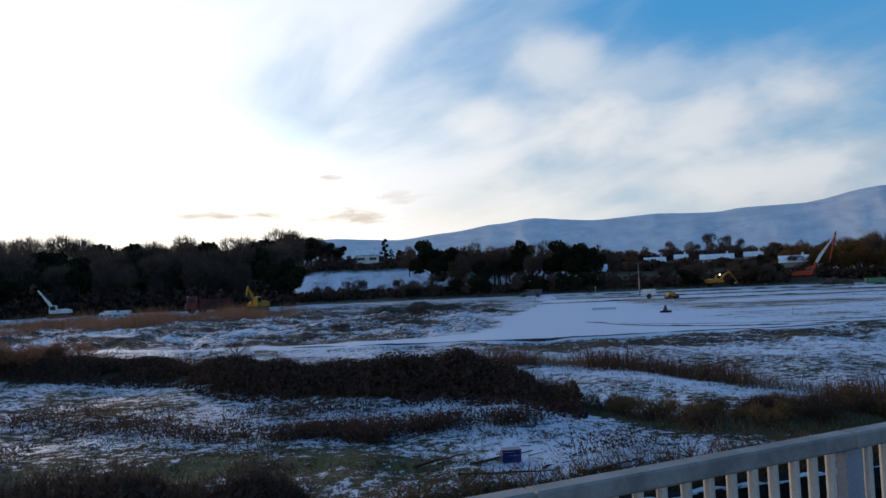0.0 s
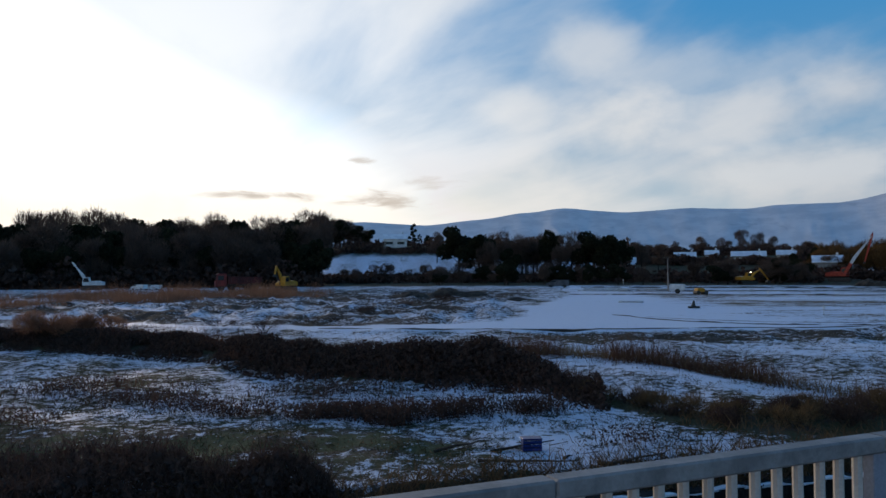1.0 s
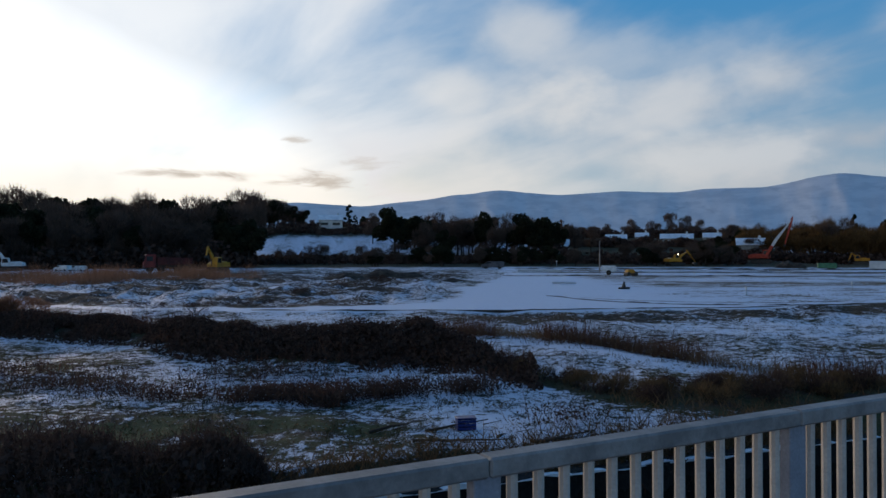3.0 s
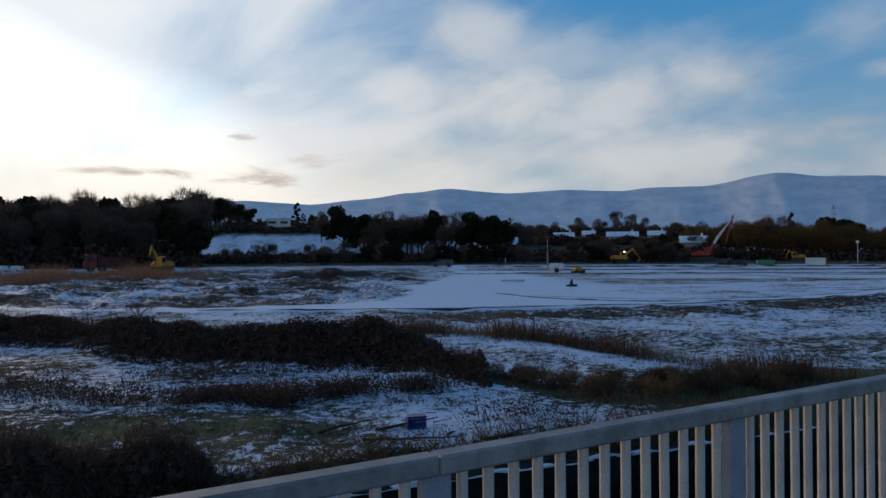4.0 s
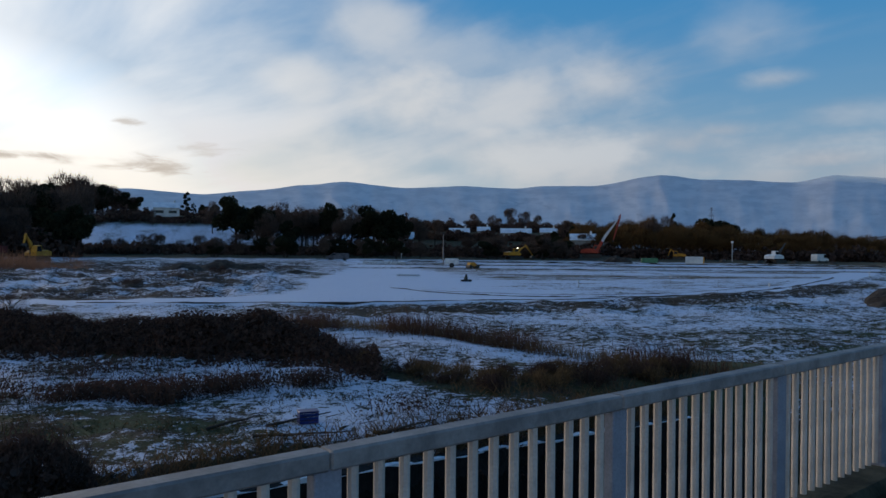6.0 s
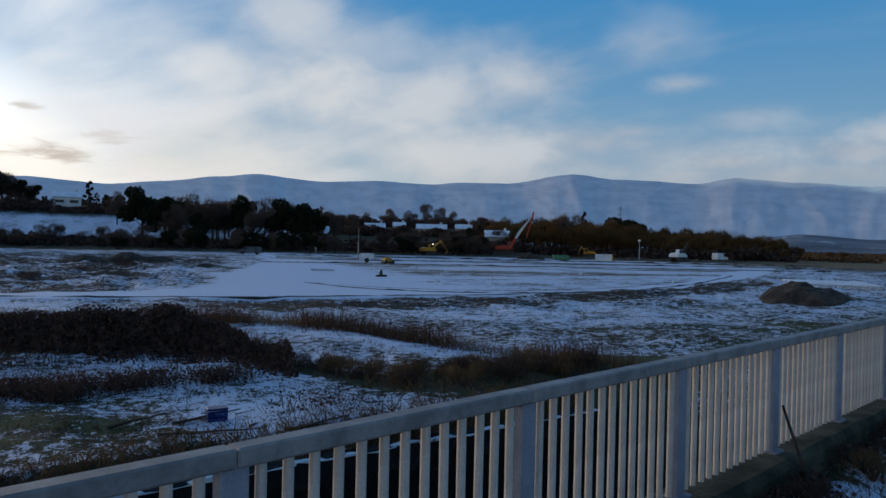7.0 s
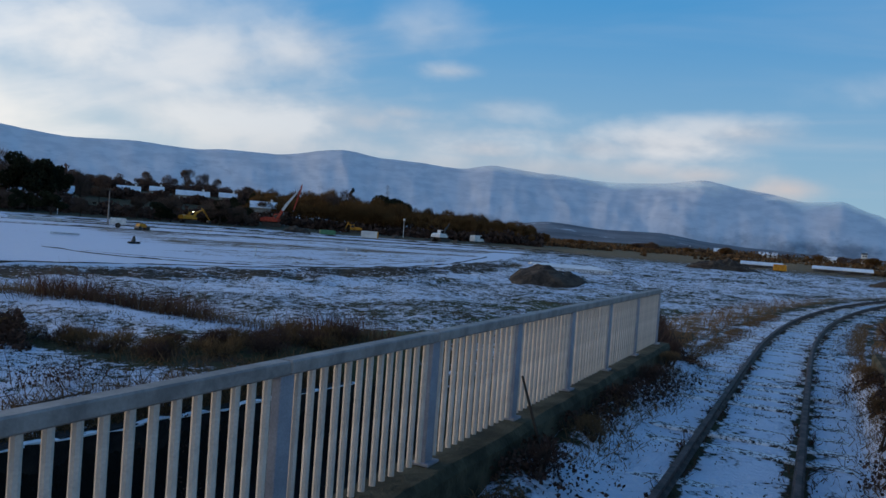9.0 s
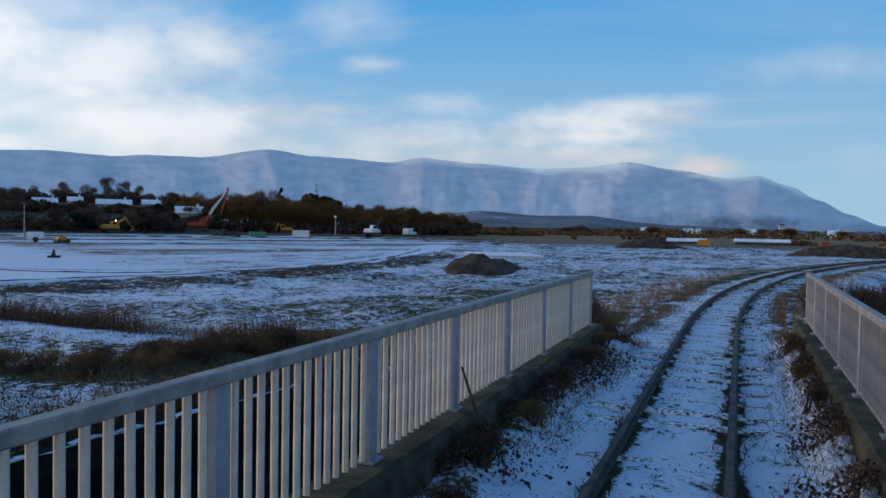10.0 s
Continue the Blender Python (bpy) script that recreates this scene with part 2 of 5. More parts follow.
def foliage(name, dark, light, through=0.25):
    """Leaves, twigs or blades whose pieces differ in colour and let some light through."""
    m = bpy.data.materials.new(name)
    m.use_nodes = True
    q = Graph(m.node_tree)
    b = m.node_tree.nodes["Principled BSDF"]
    i = q.node("ShaderNodeNewGeometry").outputs["Random Per Island"]
    o = q.node("ShaderNodeObjectInfo").outputs["Random"]
    col = q.mix(q.math("ADD", q.math("MULTIPLY", i, 0.7), q.math("MULTIPLY", o, 0.3)), dark, light)
    q.feed(b.inputs["Base Color"], col)
    b.inputs["Roughness"].default_value = 0.9
    b.inputs["Specular IOR Level"].default_value = 0.1
    t = q.node("ShaderNodeBsdfTranslucent")
    q.feed(t.inputs[0], col)
    mx = q.node("ShaderNodeMixShader")
    mx.inputs[0].default_value = through
    m.node_tree.links.new(b.outputs[0], mx.inputs[1])
    m.node_tree.links.new(t.outputs[0], mx.inputs[2])
    m.node_tree.links.new(mx.outputs[0], m.node_tree.nodes["Material Output"].inputs[0])
    return m


BARK = surface("bark", (0.025, 0.02, 0.015), (0.07, 0.055, 0.045), 2, 0.95, 0.03, 12)
EVERGREEN = foliage("evergreen_leaves", (0.012, 0.014, 0.008), (0.040, 0.042, 0.022))
TWIGS = foliage("bare_twigs", (0.055, 0.040, 0.033), (0.17, 0.115, 0.088), 0.35)
WILLOW = foliage("willow_twigs", (0.070, 0.038, 0.016), (0.20, 0.11, 0.042), 0.35)
BRAMBLE = foliage("bramble", (0.026, 0.018, 0.015), (0.120, 0.076, 0.060))
STRAWBLADE = foliage("straw_blades", (0.10, 0.055, 0.026), (0.30, 0.19, 0.10), 0.4)
DOCK = foliage("dead_dock", (0.045, 0.022, 0.016), (0.15, 0.078, 0.052), 0.35)
GRASSBLADE = foliage("rough_grass", (0.022, 0.026, 0.010), (0.085, 0.075, 0.035), 0.3)
SPOIL = surface("spoil", (0.022, 0.017, 0.013), (0.075, 0.058, 0.044), 1.4, 0.95, 0.12, 6, 0, (0.50, 0.53, 0.58), 0.64)
REED = foliage("reeds", (0.13, 0.064, 0.040), (0.38, 0.20, 0.12), 0.5)
BANKTWIG = foliage("bank_scrub", (0.050, 0.034, 0.019), (0.21, 0.135, 0.068), 0.35)
HEDGE = foliage("far_hedge_twigs", (0.045, 0.028, 0.017), (0.22, 0.125, 0.058), 0.3)
TAWNY = foliage("tawny_blades", (0.060, 0.039, 0.023), (0.24, 0.155, 0.082), 0.35)
RUBBER = surface("rubber", (0.012, 0.012, 0.012), (0.03, 0.03, 0.03), 8, 0.85, 0.005)
STEEL = surface("dark_steel", (0.03, 0.03, 0.03), (0.08, 0.075, 0.07), 5, 0.5, 0.004, 50, 0.6)
YELLOW = surface("yellow_enamel", (0.42, 0.18, 0.012), (0.60, 0.28, 0.02), 2, 0.45, 0.003, 40, 0, (0.16, 0.10, 0.05), 0.68)
RED = surface("red_enamel", (0.30, 0.035, 0.02), (0.48, 0.065, 0.03), 2, 0.45, 0.003, 40, 0, (0.12, 0.06, 0.05), 0.68)
MAROON = surface("maroon_enamel", (0.055, 0.010, 0.010), (0.11, 0.018, 0.015), 2, 0.45, 0.003, 40, 0, (0.06, 0.05, 0.045), 0.64)
CABRED = surface("cab_enamel", (0.14, 0.022, 0.02), (0.24, 0.035, 0.028), 2, 0.45, 0.003, 40, 0, (0.07, 0.05, 0.045), 0.66)
WHITE = surface("white_enamel", (0.55, 0.56, 0.56), (0.76, 0.76, 0.75), 2, 0.45, 0.003, 40, 0, (0.35, 0.32, 0.28), 0.70)
GREENP = surface("green_enamel", (0.05, 0.14, 0.07), (0.09, 0.22, 0.11), 2, 0.5, 0.003, 40)
BLUEP = surface("blue_plastic", (0.008, 0.018, 0.10), (0.014, 0.032, 0.17), 4, 0.4, 0.003, 40, 0, (0.04, 0.05, 0.10), 0.66)
RENDERW = surface("white_render", (0.55, 0.55, 0.54), (0.74, 0.73, 0.70), 0.6, 0.9, 0.01, 12)
SNOWROOF = surface("snowy_slates", (0.60, 0.64, 0.70), (0.82, 0.84, 0.86), 0.5, 0.7, 0.03, 6, 0, (0.12, 0.12, 0.13), 0.62)
GREYWALL = surface("grey_render", (0.20, 0.20, 0.20), (0.32, 0.31, 0.29), 0.6, 0.9, 0.01, 12)
# Near black: the channel wall's shade is put into its stone colour
SHADESTONE = surface("shade_dark_stone", (0.006, 0.006, 0.006), (0.022, 0.020, 0.018), 3, 0.7, 0.04, 14)
SLATE = surface("slate", (0.05, 0.05, 0.055), (0.11, 0.11, 0.12), 1.5, 0.7, 0.01, 12)
GLASS = bpy.data.materials.new("window_glass")
GLASS.use_nodes = True
GLASS.node_tree.nodes["Principled BSDF"].inputs["Base Color"].default_value = (0.02, 0.025, 0.03, 1)
GLASS.node_tree.nodes["Principled BSDF"].inputs["Roughness"].default_value = 0.06
LAMP = bpy.data.materials.new("lit_lamp")
LAMP.use_nodes = True
LAMP.node_tree.nodes["Principled BSDF"].inputs["Emission Color"].default_value = (1.0, 0.85, 0.6, 1)
LAMP.node_tree.nodes["Principled BSDF"].inputs["Emission Strength"].default_value = 12

# ---- the lie of the land: s runs along the railway, l to its left ----
TH = radians(63.73)
SI, CO = math.sin(TH), math.cos(TH)
EYE = 1.77


def track_shift(s):
    """How far the railway has swung to the right (negative l) at s."""
    d = np.clip(np.asarray(s, float) - 14.5, 0, 130)
    return -d * d / 196.0


def sl(s, l):
    return s * SI - l * CO, s * CO + l * SI


def polar(az, r):
    a = radians(az)
    return r * math.sin(a), r * math.cos(a)


def smooth(a, b, x):
    t = np.clip((x - a) / (b - a), 0, 1)
    return t * t * (3 - 2 * t)


RNG = np.random.default_rng(7)
WAVES = [(RNG.uniform(0, 6.28), RNG.uniform(0, 6.28), RNG.uniform(0.7, 1.4)) for _ in range(12)]


def rolling(x, y, size):
    """Smooth unevenness about -1..1 with humps of that size in metres."""
    out = 0
    for a, p, k in WAVES:
        out = out + np.sin((x * math.cos(a) + y * math.sin(a)) * 6.283 * k / size + p)
    return out / 4.5


BANK_X = (-26, -18, -14.6, -10.6, -8.2, -4.8, -2.0, 0.6, 2.8, 4.2, 5.2, 6.6, 8.6, 10.5, 14)
BANK_Y = (36.5, 35.2, 34.3, 32.4, 28.8, 26.4, 25.3, 25.0, 22.6, 19.8, 18.3, 18.0, 18.2, 18.8, 19.6)


def band_line(x):
    """The y of the overgrown drain bank across the near field."""
    return sum(np.interp(x + d, BANK_X, BANK_Y) for d in (-0.8, 0.0, 0.8)) / 3


def road_near(x):
    """The near edge of the snowed-up haul road and of the platform."""
    return np.interp(x, (-34, -17, -9, 0, 10, 21, 37, 56, 80, 110), (52, 45.9, 44.0, 43.2, 43.5, 44.4, 48.8, 62, 84, 115))


def platform_at(x, y):
    """1 on the snowed-up haul road and the graded platform, 0 off them."""
    wob = 0.5 * rolling(x, y, 7)
    left = np.interp(y, (47, 50, 54, 62, 85, 101, 140, 180), (1.0, 2.2, 3.3, 4.3, 10, 13, 17, 22))
    far = np.interp(x, (-34, -17, -9, -2, 3), (53.2, 47.2, 46.6, 48.4, 50.5))
    right = smooth(left - 0.8, left + 1.2, x + wob) * smooth(190, 165, np.hypot(x, y)) * smooth(47, 42, np.degrees(np.arctan2(x, y)))
    lane = smooth(far + 0.5, far - 0.5, y + 0.5 * wob) * smooth(4.5, 3, x)
    return smooth(road_near(x) - 0.4, road_near(x) + 0.4, y + 0.4 * wob) * np.maximum(right, lane)


RING_X = (9.4, 9.8, 12.1, 16.6, 23.3, 32.6, 44, 56.7, 75)
RING_Y = (59.5, 56.7, 50.8, 47.6, 45.9, 48.2, 55.5, 66.0, 84)


def ring_line(x):
    return sum(np.interp(x + d, RING_X, RING_Y) for d in (-1.5, 0.0, 1.5)) / 3


def ground(x, y):
    x, y = np.asarray(x, float), np.asarray(y, float)
    s, l = x * SI + y * CO, -x * CO + y * SI
    r, az = np.hypot(x, y), np.degrees(np.arctan2(x, y))
    z = -1.75 + 0.75 * smooth(26, 75, r) + 0.10 * rolling(x, y, 7) + 0.04 * rolling(x, y, 2.3)
    z = z + np.where(x < 2.5, 0.32, 0.12) * np.exp(-((y - band_line(x)) / 2.0) ** 2) * smooth(18, 13, x)
    # lumps of churned earth left of the platform and along its near foot
    rough = smooth(4, -2, x - 0.12 * (y - 50)) * smooth(48, 53, y) * smooth(150, 100, r) + 0.6 * smooth(2, 8, x) * smooth(35, 38, y) * smooth(0.5, -2, y - road_near(x))
    z = z + rough * (0.16 * rolling(x, y, 3.1) + 0.10 * rolling(x, y, 1.4))
    # the raised, graded working platform
    plat = platform_at(x, y)
    z = z * (1 - plat) + (-1.38 + 0.40 * smooth(44, 75, y) + 0.02 * rolling(x, y, 9)) * plat
    # land rising to the woods and the house
    rise = smooth(186, 300, r)
    hill = (12.6 - 4.4 * smooth(3, 15, az)) * smooth(-16, -9, az) * smooth(30, 21, az) + 2.2 * smooth(-9, -16, az) + 0.8
    z = z + rise * hill * smooth(52, 38, az)
    z = z + smooth(400, 2500, r) * (6 + 3 * rolling(x, y, 500)) * smooth(75, 50, az)
    # gully beside the bridge
    far = 11.15 - 0.13 * (s - 7)
    z = z - 0.42 * smooth(far + 1.0 + 0.2 * rolling(x, y, 2), far + 0.1, l) * smooth(2.0, 2.5, l) * smooth(18, 15.5, s)
    gully = smooth(2.3, 2.7, l) * smooth(far, far - 0.35, l) * smooth(19, 15.5, s) * smooth(-8, -5, s)
    z = z * (1 - gully) + (-3.7 + 0.06 * rolling(x, y, 2)) * gully
    # railway formation
    off = np.abs(l - 0.45 - track_shift(s))
    wide = 2.0 + 0.9 * smooth(13.5, 17, s)
    bed = smooth(wide + 3.0 * smooth(13, 16, s) + 0.25, wide - 0.25, off) * smooth(160, 90, r)
    z = z * (1 - bed) + (-0.13 + 0.015 * rolling(x, y, 1.1)) * bed
    # earth heaped against the bridge kerbs
    heap = np.exp(-((l - 1.85) / 0.28) ** 2) * smooth(13.4, 12.2, s) + 1.3 * np.exp(-((l + 0.86) / 0.22) ** 2) * smooth(15, 14, s)
    z = z + heap * (0.15 + 0.05 * rolling(x, y, 0.9)) * smooth(-6, -4, s) * (r < 40)
    return z


def place(az, r, sink=0.0):
    x, y = polar(az, r)
    return x, y, float(ground(x, y)) - sink


# ---- making things ----
def link(name, bm, mats, parent=None, label="", smooth_faces=False):
    me = bpy.data.meshes.new(name)
    bm.to_mesh(me)
    bm.free()
    for m in (mats if isinstance(mats, (list, tuple)) else [mats]):
        me.materials.append(m)
    if smooth_faces:
        me.polygons.foreach_set("use_smooth", [True] * len(me.polygons))
    ob = new(name, me)
    ob.parent = parent
    return tagged(ob, label) if label else ob


def part(name, bm, material, parent, label="", smooth_faces=False):
    return link(name, bm, material, parent, label, smooth_faces)


def raw(name, verts, faces, mats, parent=None, smooth_faces=False):
    me = bpy.data.meshes.new(name)
    me.from_pydata([tuple(v) for v in verts], [], faces)
    for m in (mats if isinstance(mats, (list, tuple)) else [mats]):
        me.materials.append(m)
    if smooth_faces:
        me.polygons.foreach_set("use_smooth", [True] * len(me.polygons))
    ob = new(name, me)
    ob.parent = parent
    return ob


def thing(name, at, turn, label, category, group=""):
    ob = new(name)
    ob.matrix_basis = pose(*at, 0, 0, turn)
    return tagged(ob, label, category, group)


def box(bm, cx, cy, cz, sx, sy, sz, bevel=0.0, m=None, mi=0):
    """A bevelled block added to bm, centred there."""
    t = bmesh.new()
    bmesh.ops.create_cube(t, size=1)
    bmesh.ops.scale(t, vec=(sx, sy, sz), verts=t.verts)
    if bevel:
        bmesh.ops.bevel(t, geom=t.edges[:], offset=bevel, segments=1, affect="EDGES")
    bmesh.ops.translate(t, vec=(cx, cy, cz), verts=t.verts)
    if m is not None:
        bmesh.ops.transform(t, matrix=m, verts=t.verts)
    for f in t.faces:
        f.material_index = mi
    me = bpy.data.meshes.new("tmp")
    t.to_mesh(me)
    t.free()
    bm.from_mesh(me)
    bpy.data.meshes.remove(me)
    return bm


def rod(bm, a, b, ra, rb=None, n=8):
    """A tapered round bar from a to b."""
    a, b = Vector(a), Vector(b)
    q = (b - a).to_track_quat("Z", "Y").to_matrix()
    rings = []
    for c, rr in ((a, ra), (b, ra if rb is None else rb)):
        rings.append([bm.verts.new(c + q @ Vector((rr * math.cos(i * 6.28319 / n), rr * math.sin(i * 6.28319 / n), 0))) for i in range(n)])
    for i in range(n):
        bm.faces.new((rings[0][i], rings[0][(i + 1) % n], rings[1][(i + 1) % n], rings[1][i]))
    bm.faces.new(rings[0][::-1])
    bm.faces.new(rings[1])
    return bm


def prism(bm, outline, y0, y1):
    """An outline in x and z, made solid from y0 to y1."""
    f = [bm.verts.new((x, y0, z)) for x, z in outline]
    b = [bm.verts.new((x, y1, z)) for x, z in outline]
    n = len(outline)
    bm.faces.new(f)
    bm.faces.new(b[::-1])
    for i in range(n):
        bm.faces.new((f[i], b[i], b[(i + 1) % n], f[(i + 1) % n]))
    bmesh.ops.recalc_face_normals(bm, faces=bm.faces[:])
    return bm


# ---- ground sheet ----
def build_ground():
    az = np.concatenate([np.arange(-40, 84, 0.25), np.arange(84, 320, 4.0)])
    rad = np.concatenate([[0.0], np.concatenate([np.geomspace(0.5, 9, 70), np.geomspace(9.15, 130, 260), np.geomspace(133, 4990, 110)])])
    A, R = np.meshgrid(np.radians(az), rad)
    X, Y = R * np.sin(A), R * np.cos(A)
    Z = ground(X, Y)
    n, m = X.shape
    V = np.stack([X, Y, Z], -1).reshape(-1, 3)
    i, j = np.meshgrid(np.arange(n - 1), np.arange(m), indexing="ij")
    k = (j + 1) % m
    F = np.stack([i * m + j, (i + 1) * m + j, (i + 1) * m + k, i * m + k], -1).reshape(-1, 4)
    ob = raw("ground", V, F.tolist(), GROUND, smooth_faces=True)
    x, y = V[:, 0], V[:, 1]
    s, l = x * SI + y * CO, -x * CO + y * SI
    r, a = np.hypot(x, y), np.degrees(np.arctan2(x, y))
    band = band_line(x)
    bump = rolling(x, y, 5.5)
    plat = platform_at(x, y)
    cover = 0.520 + 0.035 * rolling(x, y, 12) + 0.03 * bump
    # whiter near field between the weeds, bare grass at its left foot
    near = smooth(band + 0.5, band - 1.5, y)
    cover += 0.06 * near * np.exp(-((x - 2.2) / 4.5) ** 2) * smooth(12.5, 14.5, y)
    cover += 0.05 * near * smooth(17.5, 20, y)
    thaw = near * np.exp(-((r - 16.3 - 0.2 * np.clip(-x - 4, 0, 9)) / 1.7) ** 2) * smooth(2.5, -1.5, x)
    cover -= 0.11 * thaw + 0.04 * near * smooth(-2, -9, x)
    cover -= 0.42 * np.exp(-((y - band) / 1.25) ** 2) * smooth(18, 14, x)
    # white strip between the bank and the stalks
    strip = np.interp(x, (2, 3.6, 5.6, 7.6, 9.3, 12), (38, 34.9, 28.8, 25.0, 22.4, 20.2))
    cover += 0.16 * np.exp(-((y - strip) / 1.2) ** 2) * smooth(1.5, 3.5, x) * smooth(14, 11, x)
    # churned strip below the road
    below = road_near(x) - y
    cover -= 0.10 * smooth(0, 0.8, below) * smooth(6.5, 4.5, below) * smooth(-2, 5, x) * smooth(58, 42, x)
    cover += 0.03 * smooth(5, 6.5, below) * smooth(13, 8, below) * smooth(4, 8, x)
    # packed snow on the haul road and the platform
    cover += plat * (0.25 + 0.03 * rolling(x * 0.3, y * 1.4, 16))
    inner = smooth(0.5, 2.0, y - ring_line(x)) * smooth(9, 11, x) * plat
    cover -= inner * (0.17 + 0.11 * smooth(-0.3, 0.5, rolling(x * 0.22, y * 1.2, 15))) * smooth(14, 24, x)
    cover -= 0.30 * np.exp(-((y - ring_line(x)) / (0.22 + 0.15 * smooth(60, 70, y))) ** 2) * smooth(9.5, 12, x) * smooth(66, 55, x) * smooth(-0.7, 0.2, rolling(x, y, 5))
    for yy, slant, w in ((92, 0.02, 0.9), (104, -0.02, 1.3), (118, 0.04, 1.8), (134, 0.0, 2.2), (152, 0.05, 2.6)):
        cover -= 0.26 * plat * np.exp(-((y + 0.18 * x - yy - slant * x - 2 * rolling(x, y, 40)) / w) ** 2) * smooth(-0.4, 0.3, rolling(x * 0.4, y, 14))
    # churned ground left of it, in snow-filled hollows
    churn = smooth(0.3, 0.0, plat) * smooth(4, -2, x - 0.12 * (y - 50)) * smooth(46.5, 49, y) * smooth(150, 105, r)
    cover += churn * (0.08 * rolling(x * 0.5, y, 6) - 0.05)
    cover -= 0.06 * churn * smooth(70, 95, y)
    cover -= 0.035 * smooth(-8, -24, a) * smooth(60, 30, r)
    # thawed green strip and the rough plain towards the coast
    cover -= 0.10 * np.exp(-(((s - 31) / 14) ** 2 + ((l - 9) / 5) ** 2))
    cover -= 0.24 * smooth(110, 190, r) * smooth(38, 50, a)
    cover -= 0.25 * smooth(165, 185, r) * smooth(222, 212, r)
    cover -= 0.25 * smooth(200, 206, r) * smooth(-11.5, -13, a)
    cover += 0.05 * smooth(214, 222, r) * smooth(26, 18, a) * smooth(-13, -11.5, a) * smooth(262, 255, r)
    cover -= 0.38 * smooth(200, 208, r) * smooth(262, 248, r) * smooth(9, 12, a) * smooth(26, 24, a)
    cover -= 0.25 * smooth(255, 262, r) * smooth(40, 30, a) * smooth(1200, 600, r)
    # the bed of the railway
    off = np.abs(l - 0.45 - track_shift(s))
    onbed = smooth(2.4, 1.6, off) * smooth(90, 60, r)
    cover = cover * (1 - onbed) + (0.63 - 0.13 * smooth(1.0, 1.6, off) - 0.1 * smooth(14, 30, s)) * onbed
    cover -= 0.5 * np.exp(-((np.abs(l - 0.453 - track_shift(s)) - 0.457) / (0.075 + 0.03 * rolling(s, l, 0.9))) ** 2) * smooth(60, 30, r)
    # snowless gully bed; the same mask carries its painted-in shade
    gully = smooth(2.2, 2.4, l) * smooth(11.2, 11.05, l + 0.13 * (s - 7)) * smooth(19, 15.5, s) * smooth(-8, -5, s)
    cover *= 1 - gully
    cover -= 0.16 * smooth(12.3, 11.9, l + 0.13 * (s - 7)) * smooth(2.3, 3, l) * smooth(18, 15.5, s)
    straw = 0.7 * smooth(1.4, 2.4, off) * smooth(6, 3, off) * smooth(16, 20, s) + 0.9 * smooth(120, 180, r) * smooth(40, 48, a) * smooth(900, 300, r)
    straw = np.clip(straw + 0.5 * inner, 0, 1)
    green = np.clip(np.exp(-(((s - 31) / 14) ** 2 + ((l - 9) / 5) ** 2)) + 0.8 * thaw + 0.25, 0, 1)
    for key, val in (("mud", np.maximum(churn, 0.8 * smooth(0, 0.8, below) * smooth(6.5, 4.5, below) * smooth(-2, 5, x) * smooth(58, 42, x))), ("packed", inner), ("cover", cover), ("straw", straw), ("green", green), ("gully_shade", gully)):
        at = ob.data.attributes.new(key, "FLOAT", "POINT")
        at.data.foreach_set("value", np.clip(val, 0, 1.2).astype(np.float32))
    return tagged(ob, "snow-dusted rough grass field with churned earth", "ground", kind="structure")


build_ground()


# ---- mountains ----
def build_range(name, label, near, deep, skyline, mat, rough, seed):
    """A range whose crest stands at those bearings and heights in degrees."""
    azs = np.arange(skyline[0][0], skyline[-1][0] + 0.01, 0.16)
    bearings, tops = zip(*skyline)
    # smooth joins between summits and saddles
    el = np.zeros_like(azs)
    for i, a in enumerate(azs):
        k = min(max(np.searchsorted(bearings, a) - 1, 0), len(tops) - 2)
        t = (a - bearings[k]) / (bearings[k + 1] - bearings[k])
        el[i] = tops[k] + (tops[k + 1] - tops[k]) * (t * t * (3 - 2 * t) * 0.6 + t * 0.4)
    rows = 48
    V = []
    for j in range(rows):
        f = j / (rows - 1)
        for a, e in zip(azs, el):
            r = near + deep * f
            up = math.tan(radians(e)) * (near + deep)
            q = f ** 1.25
            n = noise.fractal((f * 0.7 + seed, a * 0.34, seed), 1.0, 2.1, 4)
            g = noise.ridged_multi_fractal((a * 0.19 + 0.5 * f, f * 0.8, seed), 1.0, 2.0, 4, 1.0, 2.0) - 1.0
            z = up * (q + rough * (n * 0.35 + g * 0.5) * math.sin(math.pi * f) + 0.010 * n)
            x, y = polar(a, r)
            V.append((x, y, z - 8 * (1 - f)))
    m = len(azs)
    F = [(j * m + i, j * m + i + 1, (j + 1) * m + i + 1, (j + 1) * m + i) for j in range(rows - 1) for i in range(m - 1)]
    ob = raw(name, V, F, mat, smooth_faces=True)
    crest = np.repeat(np.linspace(0, 1, rows), m)
    clouded = np.tile((near > 2000) * smooth(36, 47, azs) * smooth(70, 66, azs) * 0.75, rows)
    for key, val in (("crest", crest), ("clouded", clouded)):
        ob.data.attributes.new(key, "FLOAT", "POINT").data.foreach_set("value", val.astype(np.float32))
    return tagged(ob, label, "mountain", kind="structure")


